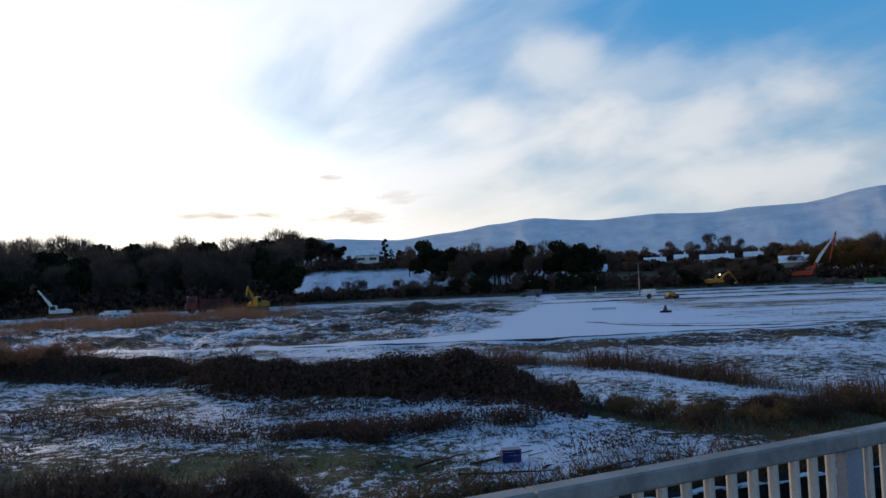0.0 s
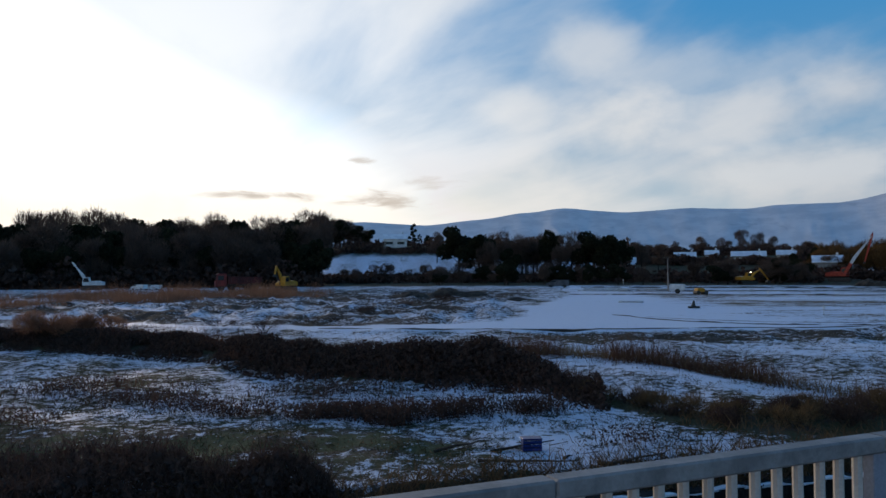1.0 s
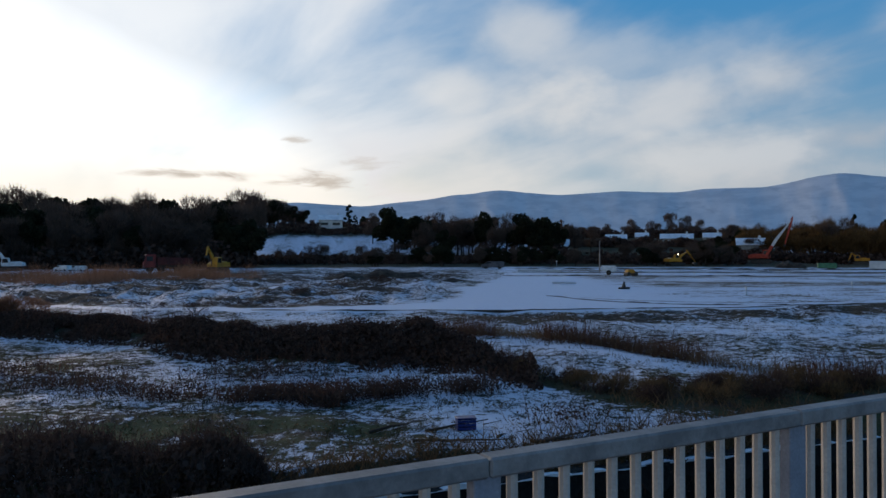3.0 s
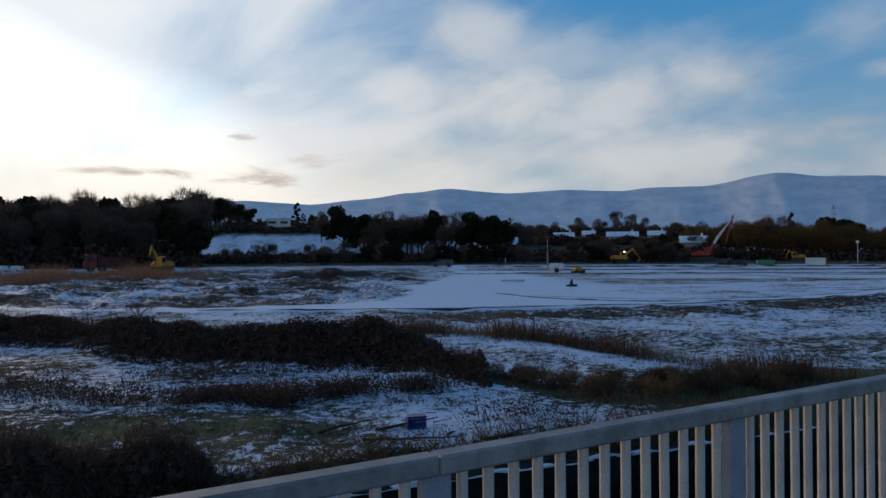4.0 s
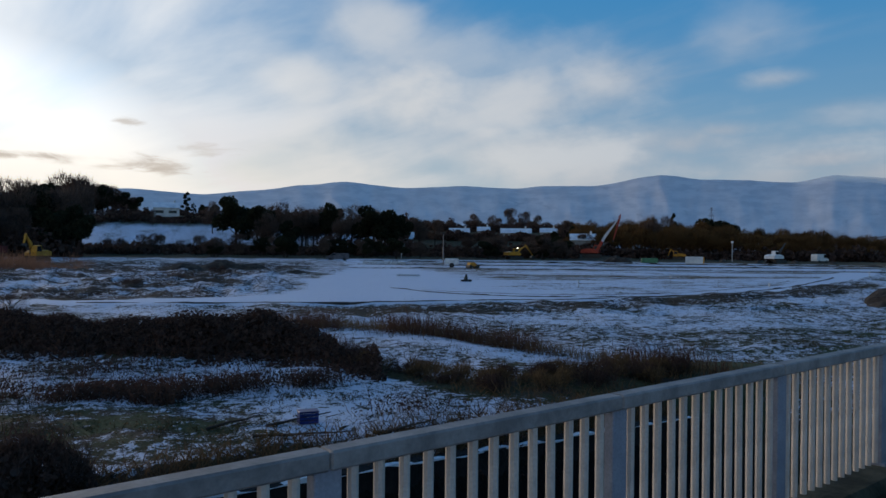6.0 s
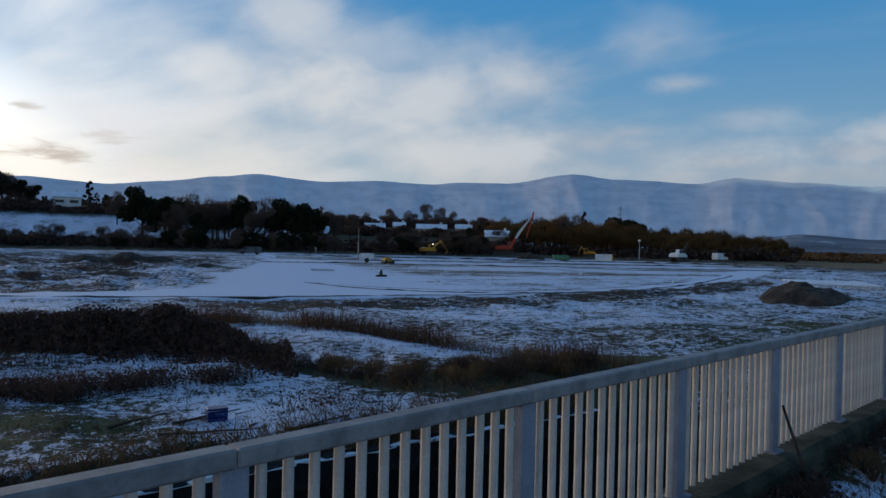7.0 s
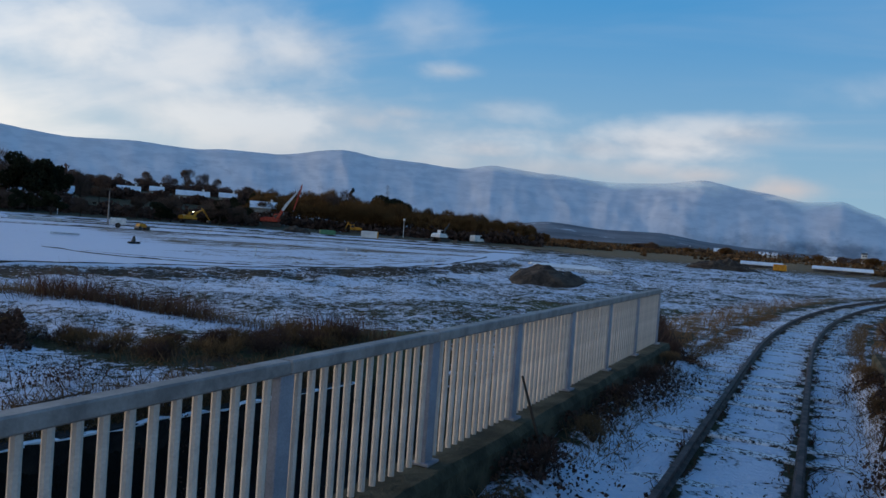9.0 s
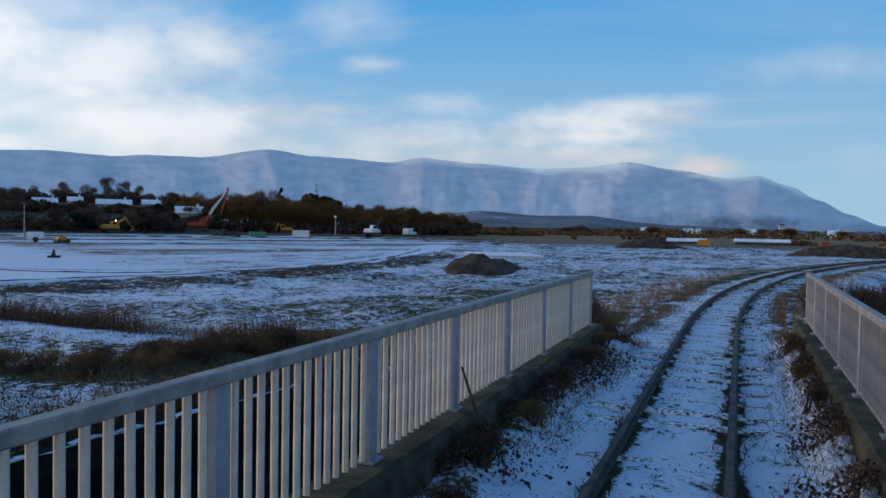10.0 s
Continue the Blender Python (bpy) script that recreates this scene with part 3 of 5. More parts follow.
MAIN = [(-34, 2.2), (-20, 3.0), (-8.4, 3.85), (-3.6, 3.6), (0.1, 3.97), (3.9, 4.5), (6.8, 4.78), (11, 4.38), (15.5, 4.6), (19, 4.42),
        (21.5, 4.6), (25, 4.6), (29.7, 5.35), (33.1, 4.95), (35.6, 4.85), (38.5, 4.65), (41, 5.05), (45.2, 4.7), (50, 4.35), (53.1, 4.5),
        (55.9, 4.85), (59, 4.35), (62.6, 3.7), (64.7, 3.85), (66.8, 3.1), (68.6, 2.15), (70.3, 1.25), (72.3, 0.5), (76, 0.1), (84, 0.0)]
build_range("mountain_range", "long haze-blue snow-covered mountain range under cloud", 2300, 2500, MAIN, MOUNTAIN, 0.055, 3.1)
FOOTHILL = [(24, 0.0), (38, 0.5), (43, 1.0), (45.3, 1.25), (49.5, 0.95), (53.2, 1.0), (57, 0.55), (59.5, 0.38), (66, 0.15), (76, 0.0)]
build_range("foothill", "low dark moorland foothill with a few snowy fields", 1300, 800, FOOTHILL, MOOR, 0.05, 8.4)


# ---- railway ----
def along(l, z, s0, s1, step):
    out = []
    for s in np.arange(s0, s1 + 1e-6, step):
        sh = float(track_shift(s))
        x, y = sl(s, l + sh)
        out.append((x, y, z, s))
    return out


def build_rail(l):
    prof = [(-0.045, -0.10), (0.045, -0.10), (0.045, -0.088), (0.009, -0.075), (0.009, -0.034), (0.028, -0.024), (0.028, -0.004), (0.022, 0.0),
            (-0.022, 0.0), (-0.028, -0.004), (-0.028, -0.024), (-0.009, -0.034), (-0.009, -0.075), (-0.045, -0.088)]
    V, F = [], []
    pts = along(l, 0, -7, 95, 0.75)
    n = len(prof)
    for i, (x, y, z, s) in enumerate(pts):
        d = float(track_shift(s + 0.1) - track_shift(s - 0.1)) / 0.2
        c = 1 / math.hypot(1, d)
        for p, q in prof:
            a, b = sl(-p * d * c, p * c)
            drop = 0.0
            V.append((x + a, y + b, q + drop))
        if i:
            for k in range(n):
                F.append(((i - 1) * n + k, i * n + k, i * n + (k + 1) % n, (i - 1) * n + (k + 1) % n))
    return raw("rail", V, F, RUST, TRACK)


TRACK = tagged(new("railway_track"), "rusty narrow-gauge railway track half sunk in snow", "railway track", kind="structure")
build_rail(0.91)
build_rail(-0.004)


def build_sleepers():
    shapes = []
    for k in range(4):
        bm = bmesh.new()
        box(bm, 0, 0.08, 0, 0.20, 1.95, 0.12, 0.015)
        for v in bm.verts:
            v.co += Vector((random.uniform(-0.012, 0.012), random.uniform(-0.04, 0.04), random.uniform(-0.008, 0.004)))
        me = bpy.data.meshes.new("sleeper")
        bm.to_mesh(me)
        bm.free()
        me.materials.append(TIMBER)
        shapes.append(me)
    for k in range(105):
        s = -4 + k * 0.62 + random.uniform(-0.04, 0.04)
        sh = float(track_shift(s))
        ob = new("sleeper", shapes[k % 4])
        ob.parent = TRACK
        x, y = sl(s, 0.453 + sh + random.uniform(-0.04, 0.04))
        bend = math.degrees(math.atan(float(track_shift(s + 0.2) - track_shift(s - 0.2)) / 0.4))
        ob.matrix_basis = pose(x, y, (-0.205 if s < 7.5 else -0.179) + random.uniform(-0.012, 0.012), 0, 0, 90 - math.degrees(TH) + bend + random.uniform(-1.5, 1.5))


build_sleepers()


def build_fence(name, l, first, count, away, label, paint):
    """A parapet fence of square pickets; away: the side on which the posts stand proud."""
    root = thing(name, (*sl(first, l), 0.0), 90 - math.degrees(TH), label, "fence")
    bay, top, base = 1.535, 1.113, 0.28
    post_me = picket_me = None
    for k in range(count):
        x = k * bay
        bm = bmesh.new()
        if post_me is None:
            box(bm, 0, 0, (top - 0.05 + base - 0.06) / 2, 0.105, 0.05, top - 0.05 - base + 0.10, 0.004)
            box(bm, 0, 0, base - 0.01, 0.16, 0.12, 0.02, 0.003)
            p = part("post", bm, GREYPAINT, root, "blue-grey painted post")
            post_me = p.data
        else:
            bm.free()
            p = new("post", post_me)
            p.parent = root
        p.location = (x, 0, 0)
        if k == count - 1:
            break
        for name2, z, hgt, wid in (("top_rail", top - 0.033, 0.066, 0.085),) + ((("bottom_rail", base + 0.035, 0.03, 0.045),) if away < 0 else ()):
            bm = bmesh.new()
            box(bm, bay / 2, 0, 0, bay - 0.002, wid, hgt, 0.008)
            q = part(name2, bm, RAILPAINT, root)
            q.location = (x, 0, z + random.uniform(-0.001, 0.001))
        for i in range(13):
            if picket_me is None:
                bm = bmesh.new()
                rod(bm, (0, 0, -(top - 0.05 - base) / 2), (0, 0, (top - 0.05 - base) / 2), 0.020, 0.020, 8)
                q = part("picket", bm, paint, root)
                picket_me = q.data
            else:
                q = new("picket", picket_me)
                q.parent = root
            q.location = (x + bay * (i + 1) / 14 + random.uniform(-0.004, 0.004), random.uniform(-0.002, 0.002), (top - 0.05 + base) / 2 + 0.01)
            q.rotation_euler = (0, radians(random.uniform(-0.35, 0.35)), radians(random.uniform(-2, 2)))
    return root


build_fence("parapet_fence", 2.155, 2.864 - 1.535 * 4, 11, 1, "weathered cream-painted picket parapet fence on a mossy kerb", PAINT)
build_fence("parapet_fence", -1.10, 14.15 - 1.535 * 10, 11, -1, "weathered grey-painted picket parapet fence beside the track", DARKPAINT)


def build_kerb(l, s0, s1):
    bm = bmesh.new()
    n = 60
    rows = []
    for i in range(n + 1):
        s = s0 + (s1 - s0) * i / n
        row = []
        for dl, z in ((-0.19, -0.35), (-0.19, 0.20), (-0.15, 0.26), (0.15, 0.26), (0.19, 0.22), (0.19, -3.6)):
            w = 0.02 * noise.noise((s * 1.7, dl * 9, z * 3 + l))
            x, y = sl(s, l + dl + w)
            row.append(bm.verts.new((x, y, z + 0.6 * w)))
        rows.append(row)
    for a, b in zip(rows, rows[1:]):
        for k in range(5):
            bm.faces.new((a[k], b[k], b[k + 1], a[k + 1]))
    for e in (rows[0], rows[-1]):
        bm.faces.new(e)
    bmesh.ops.recalc_face_normals(bm, faces=bm.faces[:])
    ob = link("bridge_kerb", bm, KERB)
    return tagged(ob, "mossy concrete bridge kerb under the fence", "kerb", kind="structure")


build_kerb(2.155, -4, 12.4)
build_kerb(-1.10, -2, 14.5)


def build_rut(a, b, line, wide, high, seed):
    """A ridge of dark earth scraped up along a wheel track: y over x."""
    V, F, n = [], [], 220
    for i in range(n + 1):
        x = a + (b - a) * i / n
        y = float(line(x))
        g = 0.42 + 1.0 * noise.noise((x * 0.45, seed, 0)) + 0.4 * noise.noise((x * 1.9, seed, 3))
        for d, h in ((-wide, -0.05), (-wide * 0.3, 0.8), (wide * 0.2, 1.0), (wide, -0.05)):
            yy = y + d + 0.15 * noise.noise((x * 0.8, d, seed))
            V.append((x, yy, float(ground(x, yy)) + (high * max(g, 0.0) if h > 0 else -0.06) * abs(h)))
        if i:
            k = 4 * i
            F += [(k - 4 + j, k + j, k + j + 1, k - 3 + j) for j in range(3)]
    ob = raw("wheel_rut", V, F, SPOIL)
    return tagged(ob, "curved wheel rut of dark earth across the snow", "rut", "ruts on the site", "structure")


build_rut(10, 60, ring_line, 0.20, 0.10, 1)
build_rut(12, 50, lambda x: ring_line(x) + 2.2 + 0.03 * abs(x - 22), 0.12, 0.03, 2)
build_rut(-9, 30, lambda x: road_near(x) + 0.5, 0.22, 0.05, 3)
build_rut(12, 90, lambda x: 101 - 0.20 * x, 0.5, 0.16, 5)
build_rut(16, 110, lambda x: 122 - 0.22 * x, 0.5, 0.20, 6)
build_rut(20, 120, lambda x: 150 - 0.30 * x, 0.6, 0.30, 7)


def channel_wall():
    """The far wall of the channel under the bridge, capped with a line of snow."""
    root = tagged(new("channel_wall"), "stone channel wall painted shade-dark, with a snowy coping", "wall", kind="structure")
    for name, z0, z1, d0, d1, mat in (("stonework", -4.0, -2.10, 0.0, 0.35, SHADESTONE), ("snow_line", -2.13, -2.08, -0.02, 0.12, SNOWROOF)):
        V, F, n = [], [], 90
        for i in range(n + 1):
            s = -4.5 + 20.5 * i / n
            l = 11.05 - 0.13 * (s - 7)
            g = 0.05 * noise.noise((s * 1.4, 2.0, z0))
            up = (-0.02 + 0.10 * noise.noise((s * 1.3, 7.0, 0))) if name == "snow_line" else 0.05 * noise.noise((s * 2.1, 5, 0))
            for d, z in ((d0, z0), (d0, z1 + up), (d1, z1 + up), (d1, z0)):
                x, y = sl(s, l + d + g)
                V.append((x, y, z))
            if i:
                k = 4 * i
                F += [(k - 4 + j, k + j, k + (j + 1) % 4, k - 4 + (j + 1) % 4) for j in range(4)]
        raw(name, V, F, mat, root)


channel_wall()


# ---- plants ----
def shards(name, pts, ways, length, width, mat, parent=None, seed=1, bend=0.25):
    """Many narrow bent blades: from each point, along its way."""
    rng = np.random.default_rng(seed)
    n = len(pts)
    L, W = rng.uniform(*length, n)[:, None], rng.uniform(*width, n)[:, None]
    ways = ways / np.linalg.norm(ways, axis=1, keepdims=True)
    side = np.cross(ways, rng.normal(size=(n, 3)))
    side /= np.linalg.norm(side, axis=1, keepdims=True) + 1e-9
    mid = pts + ways * L * 0.55
    tip = pts + ways * L + side * 0 + rng.normal(size=(n, 3)) * L * bend
    V = np.stack([pts - side * W * 0.5, pts + side * W * 0.5, mid + side * W * 0.4, mid - side * W * 0.4, tip], 1).reshape(-1, 3)
    F = []
    for i in range(n):
        k = 5 * i
        F.append((k, k + 1, k + 2, k + 3))
        F.append((k + 3, k + 2, k + 4))
    return raw(name, V, F, mat, parent)


def clumps(name, pts, size, mat, parent=None, seed=1):
    """Small ragged leaf clumps, each four bent facets turned at random."""
    rng = np.random.default_rng(seed)
    n = len(pts)
    u = rng.normal(size=(n, 3))
    u /= np.linalg.norm(u, axis=1, keepdims=True)
    v = np.cross(u, rng.normal(size=(n, 3)))
    v /= np.linalg.norm(v, axis=1, keepdims=True)
    w = np.cross(u, v)
    s = rng.uniform(*size, n)[:, None]
    j = lambda: rng.uniform(0.55, 1.25, n)[:, None]
    V = np.stack([pts + w * s * 0.35, pts + u * s * j(), pts + v * s * j(), pts - u * s * j(), pts - v * s * j()], 1).reshape(-1, 3)
    F = []
    for i in range(n):
        k = 5 * i
        F += [(k, k + 1, k + 2), (k, k + 2, k + 3), (k, k + 3, k + 4), (k, k + 4, k + 1)]
    return raw(name, V, F, mat, parent)


def lumpy(rng, n, centres, radii, squash):
    """Points scattered through several overlapping boughs, denser towards their skins."""
    k = rng.choice(len(centres), n, p=radii ** 2 / (radii ** 2).sum())
    d = rng.normal(size=(n, 3))
    d /= np.linalg.norm(d, axis=1, keepdims=True)
    return centres[k] + d * (radii[k] * rng.uniform(0.25, 1.0, n) ** 0.5)[:, None] * np.array([1, 1, squash]), d


def twigs(name, pts, ways, length, width, mat, parent, seed):
    """Many fine bare twigs, one thin sliver each."""
    rng = np.random.default_rng(seed)
    n = len(pts)
    L, W = rng.uniform(*length, n)[:, None], rng.uniform(*width, n)[:, None]
    ways = ways / np.linalg.norm(ways, axis=1, keepdims=True)
    side = np.cross(ways, rng.normal(size=(n, 3)))
    side /= np.linalg.norm(side, axis=1, keepdims=True) + 1e-9
    V = np.stack([pts - side * W * 0.5, pts + side * W * 0.5, pts + ways * L], 1).reshape(-1, 3)
    return raw(name, V, np.arange(3 * n).reshape(-1, 3).tolist(), mat, parent)


def sprays(name, pts, size, mat, parent, seed):
    """Small bent sprays of needles or leaves, two facets each."""
    rng = np.random.default_rng(seed)
    n = len(pts)
    u = rng.normal(size=(n, 3))
    u /= np.linalg.norm(u, axis=1, keepdims=True)
    v = np.cross(u, rng.normal(size=(n, 3)))
    v /= np.linalg.norm(v, axis=1, keepdims=True)
    z = rng.uniform(*size, n)[:, None]
    k = rng.uniform(0.5, 1.3, (n, 1))
    V = np.stack([pts - u * z, pts + v * z * k, pts + u * z * 0.9 + np.cross(u, v) * z * 0.4, pts - v * z], 1).reshape(-1, 3)
    F = []
    for i in range(0, 4 * n, 4):
        F += [(i, i + 1, i + 2), (i, i + 2, i + 3)]
    return raw(name, V, F, mat, parent)


def make_tree(kind, seed):
    """One tree of its kind, 10 m high, at the origin: trunk with limbs, and crown."""
    rng = np.random.default_rng(seed)
    label = {"broadleaf": "bare winter tree with a dense brown twig crown", "evergreen": "dark round-headed evergreen tree at the field's edge",
             "pine": "tall dark pine with tiered boughs", "willow": "orange-brown bare willow with upright twigs"}[kind]
    root = tagged(new("tree"), label, "tree", "trees of the woods")
    bm = bmesh.new()
    top = {"broadleaf": 6.5, "evergreen": 6.0, "pine": 9.2, "willow": 3.0}[kind]
    lean = Vector((rng.uniform(-0.4, 0.4), rng.uniform(-0.4, 0.4), 0))
    rod(bm, (0, 0, -1.0), lean * 0.5 + Vector((0, 0, top * 0.5)), 0.28, 0.2, 7)
    rod(bm, lean * 0.5 + Vector((0, 0, top * 0.5)), lean + Vector((0, 0, top)), 0.2, 0.07, 7)
    cs, rs = [], []
    limbs = {"broadleaf": 11, "evergreen": 10, "pine": 9, "willow": 12}[kind]
    for i in range(limbs):
        a = i * 2.4 + rng.uniform(-0.5, 0.5)
        if kind == "pine":
            z0 = 4.0 + 5.0 * i / limbs
            out, z1, rad = rng.uniform(0.9, 1.9) * (1.15 - 0.6 * i / limbs), z0 + 0.3, rng.uniform(0.6, 0.95)
        elif kind == "willow":
            z0, out, z1, rad = 0.8, rng.uniform(0.6, 2.6), rng.uniform(3.5, 7.5), rng.uniform(1.3, 2.0)
        else:
            z0 = rng.uniform(0.25, 0.7) * top
            out, z1, rad = rng.uniform(0.8, 2.9), rng.uniform(3.2, 8.4), rng.uniform(1.1, 1.9)
            out *= 1.0 if z1 < 7 else 0.6
        c = Vector((math.cos(a) * out, math.sin(a) * out, z1))
        rod(bm, (lean.x * 0.3, lean.y * 0.3, z0), c, 0.09, 0.03, 5)
        cs.append(c)
        rs.append(rad)
    part("trunk", bm, BARK, root)
    cs, rs = np.array(cs), np.array(rs)
    if kind in ("broadleaf", "willow"):
        p, d = lumpy(rng, 3600, cs, rs, 0.8)
        up = d * 0.7 + np.array([0, 0, 1.6 if kind == "willow" else 0.7]) + rng.normal(size=d.shape) * 0.35
        twigs("crown", p, up, (0.5, 1.3), (0.05, 0.12), WILLOW if kind == "willow" else TWIGS, root, seed)
    else:
        p, d = lumpy(rng, 3000 if kind == "evergreen" else 1400, cs, rs, 0.8 if kind == "evergreen" else 0.45)
        sprays("crown", p, (0.17, 0.34), EVERGREEN, root, seed)
    return root


KINDS = {k: [make_tree(k, 11 + 3 * i + len(k)) for i in range(n)] for k, n in (("broadleaf", 4), ("evergreen", 3), ("pine", 2), ("willow", 3))}
USED = set()
tree_rng = random.Random(5)


def plant(kind, az, r, high, wide=1.0, sink=0.2):
    proto = tree_rng.choice(KINDS[kind])
    x, y, z = place(az, r, sink)
    k = high / 10.0
    m = pose(x, y, z, 0, 0, tree_rng.uniform(0, 360))
    if proto not in USED:
        USED.add(proto)
        ob = proto
        ob.matrix_basis = m
    else:
        ob = copy_thing(proto, m)
    ob.scale = (k * wide, k * wide, k)
    return ob


def high_for(az, r, el):
    """How high a tree there must be to reach that angle over the eye's level."""
    return EYE + r * math.tan(radians(el)) - place(az, r)[2]


# the dark wood behind the reeds
for row, (r, drop) in enumerate(((176, 1.5), (186, 0.8), (198, 0.25), (212, 0.0))):
    az = -36.0 + row * 0.7
    while az < -11.4:
        el = 4.62 - 0.45 * smooth(-24, -33, az) - 0.75 * smooth(-11, -7.5, az)
        h = high_for(az, r, float(el) - drop + tree_rng.uniform(-0.55, 0.12))
        plant("evergreen" if tree_rng.random() < 0.35 else "broadleaf", az, r, h, tree_rng.uniform(0.75, 1.0))
        az += tree_rng.uniform(1.0, 1.9)
for k in range(16):
    az = -12.4 + 0.31 * k
    el = 4.25 - 0.9 * float(smooth(-9.6, -7.6, az)) + tree_rng.uniform(-0.3, 0.2)
    plant("evergreen" if k % 3 == 0 else "broadleaf", az, 286, high_for(az, 286, el), tree_rng.uniform(0.8, 1.0))
# trees round the white house and along the middle distance
for kind, az, r, el, wide in (("pine", -4.5, 262, 3.95, 0.62), ("pine", -4.0, 268, 3.1, 0.6), ("evergreen", -1.1, 215, 4.0, 0.95), ("evergreen", 0.4, 212, 3.3, 0.85),
                              ("broadleaf", -2.7, 240, 3.2, 0.7), ("broadleaf", 2.0, 216, 3.3, 0.85), ("broadleaf", 3.6, 214, 3.2, 0.95), ("evergreen", 5.7, 216, 3.6, 0.72),
                              ("broadleaf", 4.7, 222, 3.2, 0.8), ("broadleaf", 7.2, 210, 3.2, 0.9), ("evergreen", 8.8, 206, 3.5, 0.95), ("evergreen", 9.9, 206, 3.3, 0.95),
                              ("evergreen", 10.9, 212, 2.8, 0.7), ("broadleaf", 12.2, 226, 2.4, 0.8), ("broadleaf", 13.4, 232, 2.1, 0.8), ("broadleaf", 14.6, 300, 2.3, 0.7),
                              ("broadleaf", 16.4, 330, 2.7, 0.85), ("broadleaf", 17.6, 330, 2.5, 0.7), ("broadleaf", 18.9, 330, 3.0, 0.85), ("broadleaf", 20.0, 332, 2.9, 0.8),
                              ("broadleaf", 20.9, 330, 2.6, 0.8), ("broadleaf", 22.6, 250, 1.9, 0.8), ("evergreen", 23.4, 240, 1.9, 0.65), ("evergreen", 22.2, 236, 1.5, 0.7),
                              ("broadleaf", -6.7, 250, 2.5, 0.5), ("broadleaf", 6.4, 206, 2.4, 0.9), ("broadleaf", 1.1, 206, 2.5, 0.9), ("evergreen", 2.7, 204, 2.2, 0.8)):
    plant(kind, az, r, high_for(az, r, el), wide)
for k in range(24):
    az = tree_rng.uniform(0.2, 12)
    r = tree_rng.uniform(216, 240)
    plant(tree_rng.choice(("broadleaf", "evergreen")), az, r, high_for(az, r, tree_rng.uniform(2.3, 3.1)), tree_rng.uniform(0.8, 1.1))
for k in range(26):
    az = tree_rng.uniform(12.5, 24)
    r = tree_rng.uniform(290, 340)
    plant("broadleaf", az, r, high_for(az, r, tree_rng.uniform(1.7, 2.3)), tree_rng.uniform(0.9, 1.3))
for k in range(9):
    az = -8.6 + 0.75 * k
    plant("evergreen" if k % 3 else "broadleaf", az, 325, high_for(az, 325, tree_rng.uniform(2.3, 2.7) if az < -3.8 else 3.0), 0.9)
# low scrub before the snowy paddock and the bungalows
for k in range(30):
    az = tree_rng.uniform(-3, 24)
    r = tree_rng.uniform(176, 200)
    plant(tree_rng.choice(("broadleaf", "evergreen", "broadleaf")), az, r, high_for(az, r, tree_rng.uniform(0.2, 0.95) if az < 11 else tree_rng.uniform(0.5, 1.25)), tree_rng.uniform(0.9, 1.7))
for k in range(7):
    az, r = -9.6 + 1.15 * k + tree_rng.uniform(-0.3, 0.3), tree_rng.uniform(198, 206)
    h = high_for(az, r, tree_rng.uniform(0.3, 0.85))
    plant("broadleaf", az, r, h * 1.5, tree_rng.uniform(0.7, 1.1), h * 0.5)
# the tawny willow belt
for row, (r, drop) in enumerate(((222, 0.9), (232, 0.35), (246, 0.0))):
    az = 23.4 + row * 0.4
    while az < 45.2:
        el = float(np.interp(az, (23, 25, 28.5, 31, 33, 36, 40, 43.5, 45.3), (2.1, 2.4, 2.85, 2.5, 2.5, 1.95, 1.75, 1.45, 0.7)))
        h = high_for(az, r, el - drop + tree_rng.uniform(-0.3, 0.08))
        plant("willow" if tree_rng.random() < 0.72 or az > 31.5 else "broadleaf", az, r, h, tree_rng.uniform(0.9, 1.3))
        az += tree_rng.uniform(0.75, 1.3)
plant("pine", 30.6, 262, high_for(30.6, 262, 2.9), 0.4)
plant("evergreen", 33.0, 250, high_for(33, 250, 2.7), 1.2)
plant("evergreen", 33.9, 250, high_for(33.9, 250, 2.4), 1.1)
for k in range(26):
    az, r = tree_rng.uniform(46, 76), tree_rng.uniform(330, 420)
    plant("broadleaf" if k % 2 else "willow", az, r, tree_rng.uniform(3.0, 5.2), tree_rng.uniform(1.5, 2.4))
for kinds in KINDS.values():
    for proto in kinds:
        if proto not in USED:
            proto.matrix_basis = pose(*place(-34, 205), 0, 0, 0)


def on_ground(xy, lift=0.0):
    return np.column_stack([xy, ground(xy[:, 0], xy[:, 1]) + lift])


def stuff(ob, label, category):
    return tagged(ob, label, category, kind="stuff")


def upright(rng, n, lean):
    return np.column_stack([rng.normal(size=(n, 2)) * lean, np.ones(n)])


